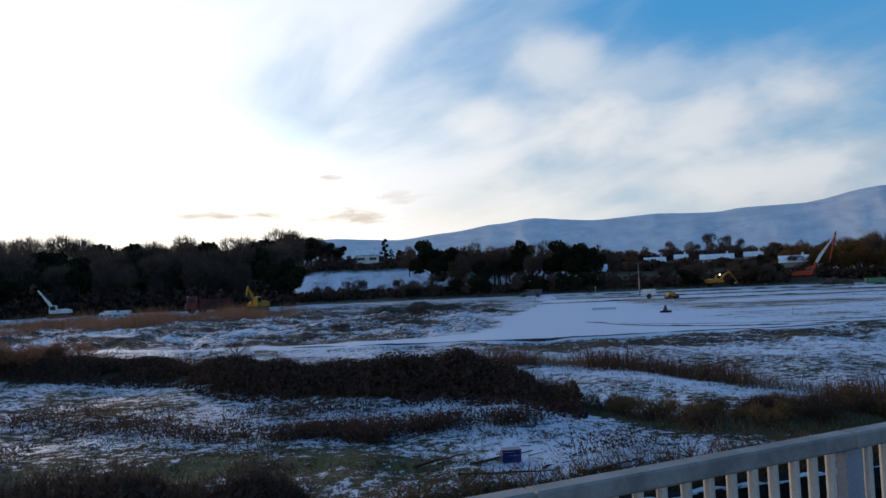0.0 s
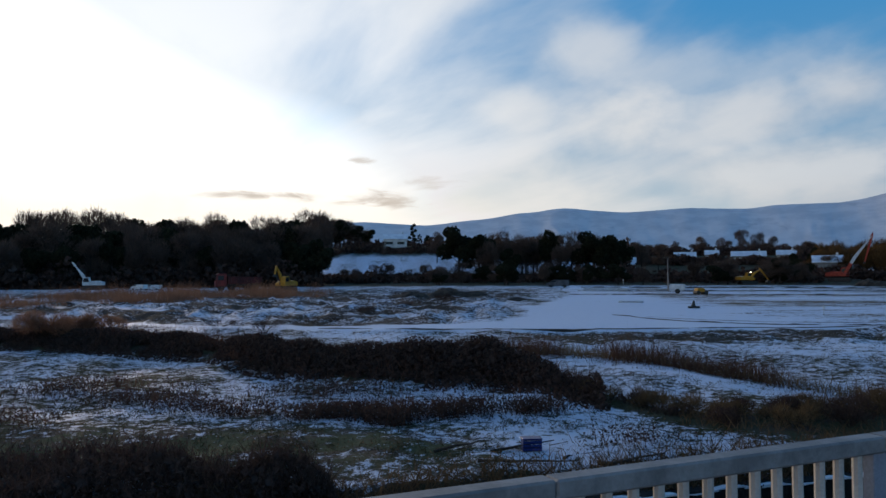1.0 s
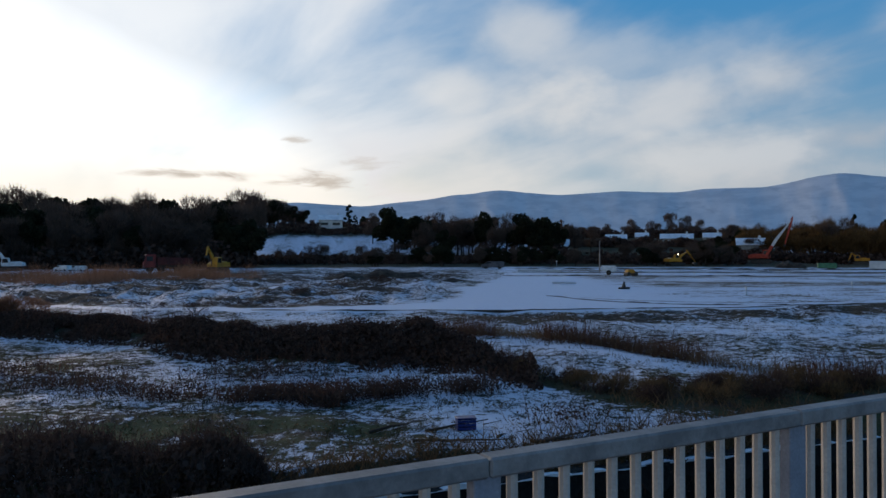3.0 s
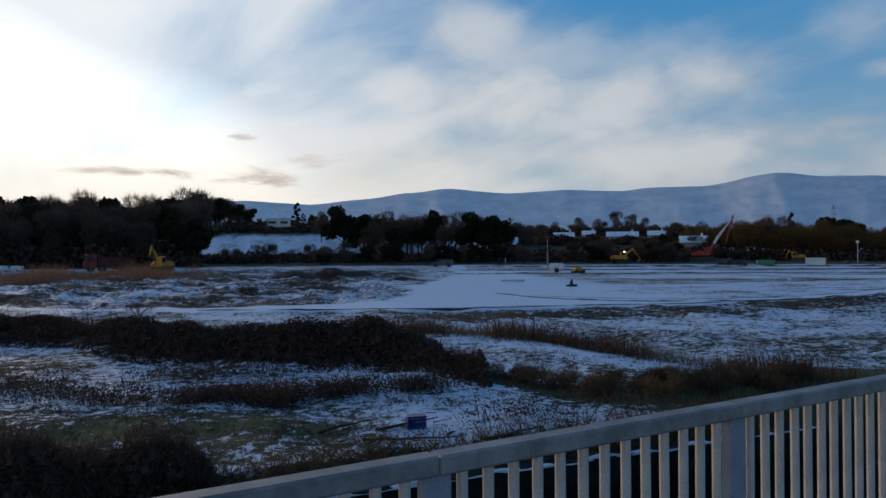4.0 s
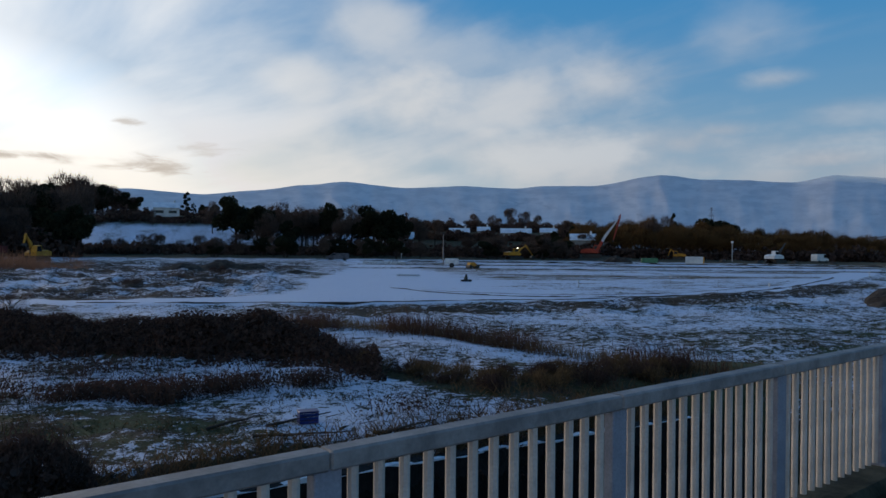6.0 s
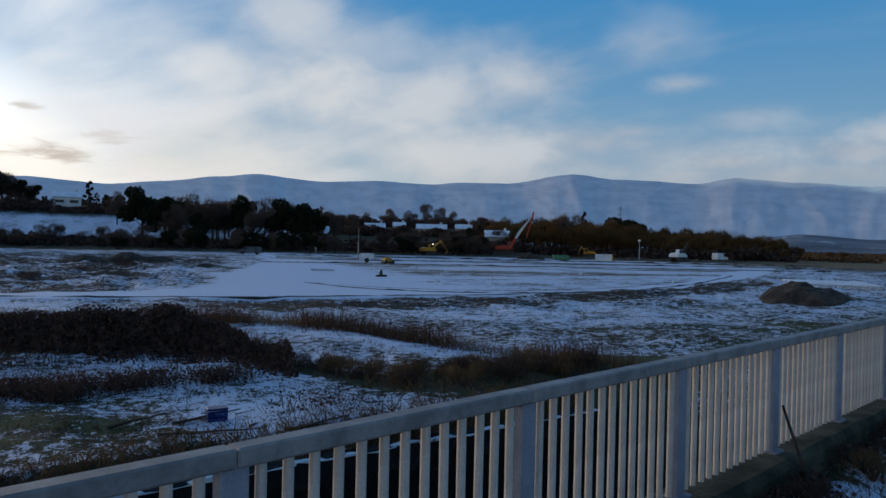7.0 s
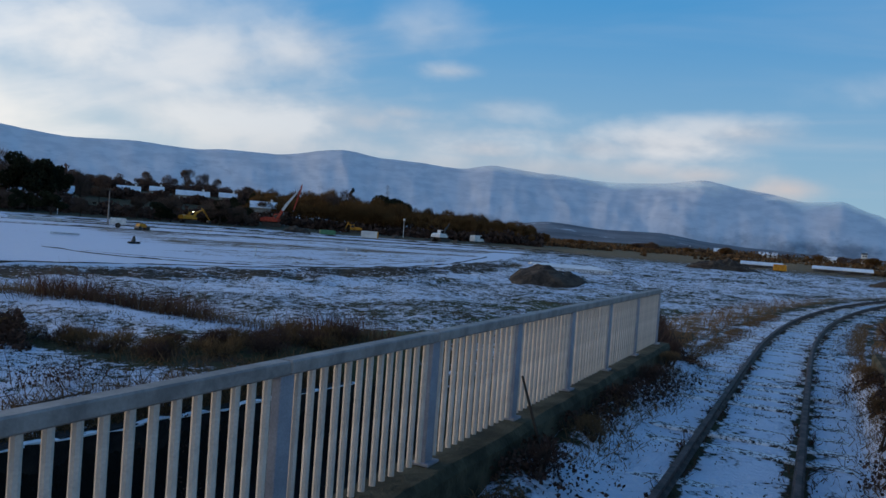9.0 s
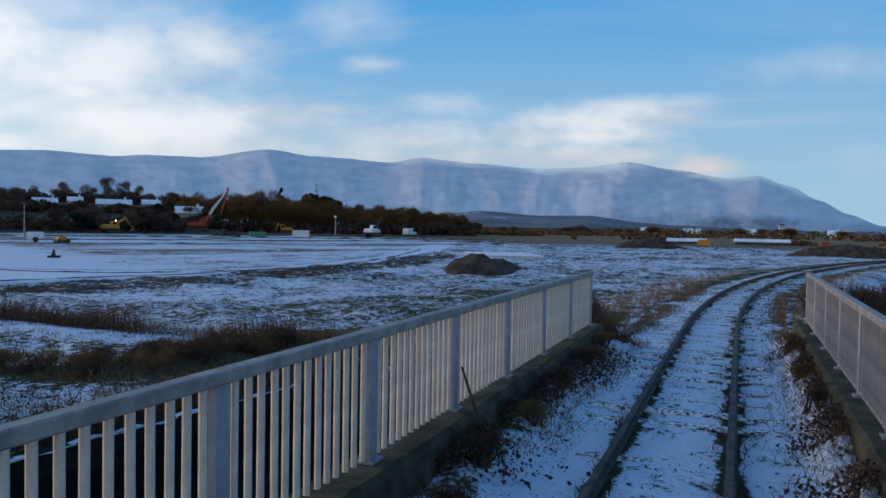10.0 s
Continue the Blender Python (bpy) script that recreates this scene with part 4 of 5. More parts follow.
def thicket_stuff():
    """Undergrowth that closes the feet of the woods."""
    rng = np.random.default_rng(21)
    n = 22000
    az = np.concatenate([rng.uniform(-37, -11.2, n // 2), rng.uniform(-11.2, 24, n // 4), rng.uniform(23, 45, n // 4)])
    r = np.concatenate([rng.uniform(170, 196, n // 2), rng.uniform(196, 212, n // 4), rng.uniform(216, 230, n // 4)])
    xy = np.column_stack([r * np.sin(np.radians(az)), r * np.cos(np.radians(az))])
    m = 7000
    az = np.concatenate([az, rng.uniform(11, 25, m), rng.uniform(-9.5, -2.5, m // 2), rng.uniform(11.5, 24.5, m // 2), rng.uniform(-12.5, 6, m // 2)])
    r = np.concatenate([r, rng.uniform(284, 300, m), rng.uniform(300, 318, m // 2), rng.uniform(246, 252, m // 2), rng.uniform(259, 272, m // 2)])
    xy = np.column_stack([r * np.sin(np.radians(az)), r * np.cos(np.radians(az))])
    up = rng.uniform(0, 1, len(az)) ** 1.3 * np.where(az < -11.2, 5.5, np.where(az < 12, np.where(az < 5, np.where((r > 255) & (r < 280), np.where((az > -7) & (az < -4.6), 0.8, 4.5), 1.6), 5.0), np.where(az < 23, 3.0, 3.2))) * (0.75 + 0.35 * rolling(xy[:, 0], xy[:, 1], 11))
    p = on_ground(xy)
    p[:, 2] += np.clip(up, 0.1, 8)
    stuff(clumps("undergrowth", p, (0.35, 0.8), BRAMBLE, None, 4), "dark tangled undergrowth below the winter woods", "undergrowth")


thicket_stuff()


def bush(at, wide, high, label, seed, mat):
    rng = np.random.default_rng(seed)
    root = thing("bush", at, 0, label, "bush")
    bm = bmesh.new()
    cs, rs = [], []
    for i in range(9):
        a = i * 2.4
        c = Vector((math.cos(a) * wide * rng.uniform(0.1, 0.75), math.sin(a) * wide * rng.uniform(0.1, 0.75), high * rng.uniform(0.35, 0.75)))
        rod(bm, (rng.uniform(-0.1, 0.1), rng.uniform(-0.1, 0.1), -0.1), c, 0.02, 0.006, 5)
        cs.append(c)
        rs.append(high * rng.uniform(0.2, 0.34))
    part("stem", bm, BARK, root)
    p, d = lumpy(rng, 1500 if high < 1.05 else 6500, np.array(cs), np.array(rs), 0.9)
    p[:, 2] = np.clip(p[:, 2], 0.02, None)
    k = min(1.0, high / 0.8)
    shards("twig_mass", p, d + np.array([0, 0, 0.7]), (0.08 * k, 0.3 * k), (0.006 * k, 0.02 * k), mat, root, seed)
    return root


def bank_brush():
    rng = np.random.default_rng(31)
    # brambles heaped along the drain in rounded humps
    n = 95000
    x = rng.uniform(-27, 3.4, n)
    off = np.clip(rng.normal(size=n), -2.2, 2.2) * 1.15
    y = band_line(x) + off
    hump = rolling(x, y, 5.5) + 0.6 * rolling(x, y, 2.4)
    keep = (hump > -0.55) | (np.abs(off) < 0.7)
    top = np.clip(np.where(x < -9, 0.62, 0.86) * np.exp(-(off / 1.7) ** 2) * (1 + 0.30 * hump), 0.12, 1.25)
    p = on_ground(np.column_stack([x, y]))
    p[:, 2] += rng.uniform(0, 1, n) ** 0.7 * top
    stuff(sprays("bramble_bank", p[keep], (0.018, 0.048), BRAMBLE, None, 5), "dark brown bramble thicket along the drain bank", "brambles")
    core = p[keep][::6].copy()
    core[:, 2] = core[:, 2] - 0.12
    stuff(sprays("bramble_core", core, (0.07, 0.14), BRAMBLE, None, 63), "dark tangled heart of the bramble thicket", "brambles")
    n = 3500
    x = rng.uniform(-26, 3.4, n)
    y = band_line(x) + rng.normal(size=n) * 1.1
    keep = rolling(x, y, 4.2) > -0.2
    p = on_ground(np.column_stack([x, y])[keep], 0.3)
    stuff(shards("bank_grass", p, upright(rng, len(p), 0.6), (0.3, 0.75), (0.008, 0.018), DOCK, None, 6), "dead brown stalks standing over the brambles", "dead grass")
    # a thin row of stalks on the bank's crest, seen against the road
    n = 900
    x = rng.uniform(-20, 3, n)
    y = band_line(x) + 2.4 + rng.normal(size=n) * 0.9
    p = on_ground(np.column_stack([x, y]))
    stuff(shards("crest_stalks", p, upright(rng, n, 0.15), (0.5, 1.15), (0.010, 0.022), DOCK, None, 61), "thin dead stalks along the crest of the bank", "dead stalks")
    # rounded scrub, tawny on top, along the near end of the bank
    for k in range(30):
        x = 3.0 + 8.4 * k / 29 + rng.uniform(-0.25, 0.25)
        y = float(band_line(x)) + rng.uniform(-0.9, 1.1)
        hi = rng.uniform(0.32, 0.60)
        bush((x, y, float(ground(x, y)) - 0.05), rng.uniform(0.45, 0.8), hi, ("tawny brown scrub bush on the drain bank" if k % 3 else "dark bramble bush on the drain bank"), 300 + k, BANKTWIG if k % 3 else BRAMBLE)
    n = 1600
    x = rng.uniform(4.5, 12, n)
    y = band_line(x) + rng.normal(size=n) * 0.8
    keep = rolling(x, y, 2.0) > 0.0
    p = on_ground(np.column_stack([x, y])[keep], 0.02)
    stuff(shards("tawny_grass", p, upright(rng, len(p), 0.6), (0.2, 0.45), (0.008, 0.018), TAWNY, None, 7), "tawny tussock grass on the bank", "grass")
    # the second strip of dead stalks
    n = 5200
    t = rng.uniform(0, 1, n)
    x = 1.0 + 12.5 * t
    y = 35.0 - 4.0 * t - 16.0 * t * t + rng.normal(size=n) * 0.75
    keep = (rolling(x, y, 3.6) > -0.15) & (x < 0.68 * y)
    p = on_ground(np.column_stack([x, y])[keep])
    stuff(shards("stalk_strip", p, upright(rng, len(p), 0.25), (0.35, 1.0), (0.010, 0.024), DOCK, None, 8), "strip of reddish dead stalks beyond the drain", "dead stalks")
    n = 3500
    t = rng.uniform(0, 1, n)
    x = 1.0 + 12.5 * t
    y = 35.0 - 4.0 * t - 16.0 * t * t + rng.normal(size=n) * 0.6
    p = on_ground(np.column_stack([x, y]))
    stuff(shards("straw_strip", p, upright(rng, len(p), 0.4), (0.25, 0.6), (0.010, 0.022), TAWNY, None, 9), "pale straw grass among the dead stalks", "straw grass")


bank_brush()


def field_growth():
    rng = np.random.default_rng(41)
    # reddish weeds in patches on the near field
    pts = []
    for cx, cy, rx, ry, n in ((-2.6, 19.3, 0.8, 0.35, 420), (-2.0, 18.5, 0.35, 0.25, 200), (-0.5, 19.3, 0.55, 0.35, 330), (1.5, 19.3, 0.45, 0.3, 190), (-3.8, 19.0, 0.5, 0.25, 160), (-9, 21, 1.0, 0.5, 220), (-6.3, 19.5, 0.8, 0.4, 200),
                              (-12, 23, 1.4, 0.6, 240), (3.2, 16.0, 0.5, 0.3, 50), (-4.3, 22.5, 1.3, 0.5, 180), (5.0, 14.4, 0.4, 0.25, 40), (-11.5, 17.8, 1.0, 0.5, 120)):
        pts.append(np.column_stack([cx + rng.normal(size=n) * rx, cy + rng.normal(size=n) * ry]))
    xy = np.concatenate(pts)
    p = on_ground(xy)
    stuff(shards("red_weeds", p, upright(rng, len(p), 0.3), (0.2, 0.7), (0.008, 0.02), DOCK, None, 10), "reddish-brown dead weeds through the snow", "weeds")
    q = np.repeat(p, 9, 0) + rng.normal(size=(9 * len(p), 3)) * np.array([0.14, 0.14, 0.0])
    q[:, 2] += rng.uniform(0.0, 0.34, len(q))
    stuff(sprays("weed_mass", q, (0.012, 0.036), BRAMBLE, None, 22), "dense dead weed heads in the snowy field", "weeds")
    # tussocks all over
    n = 16000
    az, r = rng.uniform(-36, 52, n), 12.0 * (62 / 12.0) ** rng.uniform(0, 1, n)
    xy = np.column_stack([r * np.sin(np.radians(az)), r * np.cos(np.radians(az))])
    l = -xy[:, 0] * CO + xy[:, 1] * SI
    keep = (l > 11.8) & (rolling(xy[:, 0], xy[:, 1], 3.3) + rng.normal(size=n) * 0.6 > 0.0) & (platform_at(xy[:, 0], xy[:, 1]) < 0.3)
    roots = xy[keep]
    xy = np.repeat(roots, 6, 0)
    p = on_ground(xy + rng.normal(size=xy.shape) * 0.09, -0.01)
    stuff(shards("tussocks", p, upright(rng, len(p), 1.1), (0.06, 0.19), (0.008, 0.020), GRASSBLADE, None, 11), "short tussocks of rough grass poking through snow", "grass")
    xy = np.repeat(roots[::2], 6, 0)
    p = on_ground(xy + rng.normal(size=xy.shape) * np.array([0.14, 0.10]))
    p[:, 2] += rng.uniform(0, 0.05, len(p))
    stuff(sprays("dead_leaves", p, (0.008, 0.026), TAWNY, None, 62), "dark dead leaves and moss tufts through the snow", "leaf litter")
    # dark brush close below the bridge
    n = 34000
    s, l = rng.uniform(-9, 3.5, n), rng.uniform(0, 1, n)
    l = 11.9 + l * (0.5 + 0.75 * np.clip(3.8 - s, 0, 9))
    x, y = s * SI - l * CO, s * CO + l * SI
    p = on_ground(np.column_stack([x, y]))
    p[:, 2] += rng.uniform(0, 1, n) * (0.5 + 0.2 * rolling(x, y, 2.2))
    stuff(sprays("dark_brush", p, (0.012, 0.034), BRAMBLE, None, 12), "dark low brush below the bridge", "brush")
    core = p[::6] - np.array([0, 0, 0.08])
    stuff(sprays("brush_core", core, (0.05, 0.11), BRAMBLE, None, 64), "dense dark heart of the low brush", "brush")
    q = p[::5].copy()
    stuff(shards("brush_stalks", q, upright(rng, len(q), 0.5), (0.2, 0.5), (0.008, 0.018), BRAMBLE, None, 13), "dark dead stalks in the low brush", "dead stalks")
    # tawny fringe along the far lip of the gully
    n = 7000
    s = rng.uniform(1, 16, n)
    l = 11.3 - 0.13 * (s - 7) + np.abs(rng.normal(size=n)) * 0.45
    p = on_ground(np.column_stack(sl(s, l)))
    stuff(shards("gully_grass", p, upright(rng, n, 0.7), (0.15, 0.5), (0.01, 0.022), TAWNY, None, 14), "straw-coloured grass along the gully's lip", "grass")
    # reed bed
    n = 24000
    az = rng.uniform(-36, -10.3, n)
    r = 66 + (az + 36) * 1.0 + rng.uniform(0, 1, n) * 26
    x, y = r * np.sin(np.radians(az)), r * np.cos(np.radians(az))
    keep = (rolling(x, y, 14) + 0.35 * rolling(x, y, 5) > -0.35) & (rng.uniform(0, 1, n) < smooth(-10.3, -12, az) + 0.1)
    p = on_ground(np.column_stack([x, y])[keep])
    hi = 0.8 * rolling(p[:, 0], p[:, 1], 11) + 0.35 * rolling(p[:, 0], p[:, 1], 4)
    p[:, 2] += np.clip(hi, -1.0, 0.6) - 0.45
    stuff(shards("reed_bed", p, upright(rng, len(p), 0.2), (0.8, 1.7), (0.02, 0.05), REED, None, 15), "tawny winter reed bed at the wet edge", "reeds")
    # weeds along the kerbs and between the rails
    n = 20000
    side = rng.uniform(0, 1, n)
    s = rng.uniform(1.5, 26, n)
    l = np.where(side < 0.55, 1.92 - np.abs(rng.normal(size=n)) * 0.30, -0.92 + np.abs(rng.normal(size=n)) * 0.24)
    keep = rolling(s, l * 3, 2.6) > np.where(side < 0.55, -0.25, -0.7)
    p = on_ground(np.column_stack(sl(s, l + track_shift(s)))[keep])
    stuff(shards("kerb_weeds", p, upright(rng, len(p), 0.9), (0.03, 0.15), (0.004, 0.010), TAWNY, None, 16), "dark frosted weeds along the bridge kerbs", "weeds")
    n = 12000
    s = 2 + rng.uniform(0, 1, n) ** 1.3 * 30
    l = rng.uniform(-0.95, 1.95, n)
    keep = rolling(s, l * 2, 1.7) + 0.6 * rolling(s, l, 0.6) + 1.1 * smooth(1.0, 1.8, l) > 0.35
    p = on_ground(np.column_stack(sl(s, l + track_shift(s)))[keep], 0.005)
    stuff(sprays("bed_weeds", p, (0.004, 0.013), GRASSBLADE, None, 19), "dark moss and weed specks through the track snow", "weeds")
    n = 17000
    s = rng.uniform(1.5, 13.5, n)
    l = np.where(np.arange(n) % 2 > 0, 1.95 - np.abs(rng.normal(size=n)) * 0.30, -0.92 + np.abs(rng.normal(size=n)) * 0.22)
    keep = rolling(s, l * 2, 2.1) > 0.1
    p = on_ground(np.column_stack(sl(s, l))[keep])
    p[:, 2] += rng.uniform(0, 0.16, len(p))
    stuff(sprays("kerb_scrub", p, (0.008, 0.024), BRAMBLE, None, 20), "dark leafy scrub along the bridge kerb", "scrub")
    n = 2600
    s = rng.uniform(2, 24, n)
    l = rng.choice([0.91 + 0.09, 0.91 - 0.09, 0.09, -0.10], n) + rng.normal(size=n) * 0.03
    keep = rolling(s, l * 9, 1.3) > 0.1
    p = on_ground(np.column_stack(sl(s, l + track_shift(s)))[keep])
    stuff(shards("rail_weeds", p, upright(rng, len(p), 0.7), (0.04, 0.13), (0.005, 0.012), DOCK, None, 17), "small dead weeds beside the rails", "weeds")
    n = 2600
    s = 14.5 + rng.uniform(0, 1, n) ** 1.4 * 22
    side = np.where(rng.uniform(0, 1, n) < 0.5, 1, -1)
    l = 0.45 + side * (1.5 + np.abs(rng.normal(size=n)) * 1.0)
    p = on_ground(np.column_stack(sl(s, l + track_shift(s))))
    stuff(shards("verge_straw", p, upright(rng, n, 0.7), (0.10, 0.38), (0.01, 0.022), STRAWBLADE, None, 18), "straw-coloured grass on the railway verges", "grass")


field_growth()


for s, l, w, h, k in ((13.3, 2.75, 0.70, 1.20, 1), (14.3, 2.8, 0.75, 1.10, 2), (15.8, 2.9, 0.5, 0.55, 3), (15.6, -1.6, 0.6, 0.8, 4), (17.2, -2.3, 0.7, 0.9, 5), (19.0, -3.0, 0.8, 1.0, 6)):
    x, y = sl(s, l)
    bush((x, y, float(ground(x, y))), w, h, "dark bare bush beside the end of the fence", 50 + k, BRAMBLE)


# clumps of weed along the kerb
for k, (s, l, w, h, tan) in enumerate(((4.5, 1.62, 0.16, 0.18, 0), (5.5, 1.75, 0.20, 0.22, 0), (6.8, 1.70, 0.18, 0.20, 1), (8.3, 1.78, 0.18, 0.20, 0), (9.9, 1.80, 0.20, 0.22, 0),
                                       (11.4, 1.82, 0.2, 0.2, 1), (12.6, 2.0, 0.25, 0.3, 0), (8.4, -0.76, 0.14, 0.18, 0), (10.2, -0.74, 0.16, 0.2, 1), (12.2, -0.76, 0.18, 0.24, 1))):
    x, y = sl(s, l)
    bush((x, y, float(ground(x, y))), w, h, "tawny dead weed clump beside the kerb" if tan else "dark frosted weed clump beside the kerb", 80 + k, TAWNY if tan else BRAMBLE)

# rounded reed clumps and dark scrub in the middle distance
for k, (az, r, w, h, m, what) in enumerate(((-29.8, 40, 1.3, 1.5, REED, "round tawny reed clump at the field's edge"), (-27.6, 42, 1.1, 1.3, REED, "round tawny reed clump at the field's edge"),
                                            (-25.5, 47, 1.0, 1.0, REED, "low tawny reed clump"), (-18.6, 49, 2.0, 0.45, BRAMBLE, "dark scrubby bush on churned ground"),
                                            (-15.4, 46, 1.5, 0.55, BRAMBLE, "dark scrubby bush on churned ground"), (-11.5, 50, 1.9, 0.4, BRAMBLE, "dark scrubby bush on churned ground"),
                                            (-8.2, 58, 1.4, 0.6, BRAMBLE, "dark scrubby bush on churned ground"), (-5.1, 67, 2.3, 0.5, BRAMBLE, "dark scrubby bush on churned ground"),
                                            (-2.2, 74, 1.5, 0.8, BRAMBLE, "dark scrubby bush on churned ground"), (1.6, 63, 1.9, 0.35, BRAMBLE, "dark scrubby bush on churned ground"))):
    bush(place(az, r), w, h, what, 120 + k, m)


# ---- machines and site gear ----
def wheel(name, root, x, y, r, w, parent=None):
    bm = bmesh.new()
    rod(bm, (0, -w / 2, 0), (0, w / 2, 0), r, r, 14)
    bmesh.ops.bevel(bm, geom=[e for e in bm.edges if abs(e.verts[0].co.y - e.verts[1].co.y) < 1e-4], offset=r * 0.12, segments=1, affect="EDGES")
    t = part(name, bm, RUBBER, root)
    t.location = (x, y, r)
    bm = bmesh.new()
    rod(bm, (0, -w / 2 - 0.01, 0), (0, w / 2 + 0.01, 0), r * 0.5, r * 0.45, 10)
    part("rim", bm, STEEL, t)
    return t


def excavator(at, turn, k, paint, what, boom=(3.0, 3.2), stick=(3.0, -2.4), bucket=0.9, boom_paint=None, stick_paint=None, high=0.0, lit=False, arch=0.12, lower=None):
    """A tracked excavator: boom and stick are given as reach ahead and rise."""
    root = thing("excavator", at, turn, what, "excavator", "machines on the site")
    for y in (-1.15, 1.15):
        bm = bmesh.new()
        prism(bm, [(-1.7, 0.05), (1.7, 0.05), (2.05, 0.35), (1.95, 0.7), (1.6, 0.85), (-1.6, 0.85), (-1.95, 0.7), (-2.05, 0.35)], y - 0.28, y + 0.28)
        part("track", bm, STEEL, root)
    bm = bmesh.new()
    box(bm, 0, 0, 0.65, 2.2, 1.8, 0.5, 0.05)
    rod(bm, (0, 0, 0.8), (0, 0, 1.1), 0.65, 0.65, 14)
    part("undercarriage", bm, STEEL, root)
    bm = bmesh.new()
    prism(bm, [(-2.1, 1.1), (1.3, 1.1), (1.3, 1.6), (0.4, 2.05), (-1.4, 2.1), (-2.1, 1.9)], -1.2, 1.2)
    bmesh.ops.bevel(bm, geom=bm.edges[:], offset=0.05, segments=1, affect="EDGES")
    part("engine_house", bm, paint, root)
    bm = bmesh.new()
    prism(bm, [(-2.5, 1.15), (-1.9, 1.1), (-1.9, 1.95), (-2.4, 1.85)], -1.25, 1.25)
    part("counterweight", bm, paint, root)
    bm = bmesh.new()
    prism(bm, [(0.1, 1.1), (1.55, 1.1), (1.65, 1.8), (1.35, 2.85 + high), (0.25, 2.9 + high), (0.05, 2.0)], 0.25, 1.2)
    cab = part("cab", bm, paint, root)
    bm = bmesh.new()
    prism(bm, [(0.25, 1.85), (1.45, 1.85), (1.28, 2.7 + high), (0.35, 2.7 + high)], 0.22, 1.23)
    part("window", bm, GLASS, cab)
    if lit:
        bm = bmesh.new()
        box(bm, 1.3, 0.7, 2.98 + high, 0.12, 0.28, 0.16, 0.02)
        part("work_lamp", bm, LAMP, cab)
    p0 = Vector((0.9, -0.1, 1.6))
    p2 = p0 + Vector((boom[0], 0, boom[1]))
    nrm = Vector((-boom[1], 0, boom[0])).normalized()
    p1 = p0.lerp(p2, 0.45) + nrm * arch * (p2 - p0).length
    bm = bmesh.new()
    w = 0.10 + (0.035 if boom[1] < 6 else 0.016) * (p2 - p0).length
    prism(bm, [((p0 - nrm * w).x, (p0 - nrm * w).z), ((p1 - nrm * w * 1.2).x, (p1 - nrm * w * 1.2).z), (p2.x, (p2 - nrm * w * 0.6).z),
               (p2.x, (p2 + nrm * w * 0.6).z), ((p1 + nrm * w * 1.2).x, (p1 + nrm * w * 1.2).z), ((p0 + nrm * w).x, (p0 + nrm * w).z)], -0.28, 0.08)
    part("boom", bm, boom_paint or paint, root)
    if lower:
        bm = bmesh.new()
        e = p0.lerp(p1, 0.6)
        prism(bm, [((p0 - nrm * w * 1.1).x, (p0 - nrm * w * 1.1).z), ((e - nrm * w * 1.3).x, (e - nrm * w * 1.3).z), ((e + nrm * w * 1.3).x, (e + nrm * w * 1.3).z), ((p0 + nrm * w * 1.1).x, (p0 + nrm * w * 1.1).z)], -0.31, 0.11)
        part("boom_foot", bm, lower, root)
    bm = bmesh.new()
    rod(bm, p0 + Vector((0.5, 0, -0.3)), p1 + Vector((0.1, 0, -0.1)), 0.08, 0.06, 8)
    part("hydraulic_ram", bm, STEEL, root)
    p3 = p2 + Vector((stick[0], 0, stick[1]))
    u = Vector((-stick[1], 0, stick[0])).normalized()
    back = p2 - (p3 - p2) * 0.18
    bm = bmesh.new()
    prism(bm, [(back.x, back.z), ((p2 + u * w).x, (p2 + u * w).z), ((p3 + u * w * 0.4).x, (p3 + u * w * 0.4).z), ((p3 - u * w * 0.4).x, (p3 - u * w * 0.4).z),
               ((p2 - u * w).x, (p2 - u * w).z)], -0.22, 0.02)
    part("stick", bm, stick_paint or paint, root)
    if bucket:
        b = bucket
        bm = bmesh.new()
        prism(bm, [(p3.x, p3.z), (p3.x + 0.3 * b, p3.z - 0.5 * b), (p3.x, p3.z - b), (p3.x - 0.6 * b, p3.z - b), (p3.x - 0.8 * b, p3.z - 0.5 * b), (p3.x - 0.5 * b, p3.z)], -0.1 - 0.55 * b, -0.1 + 0.55 * b)
        part("bucket", bm, STEEL, root)
    root.scale = (k, k, k)
    return root


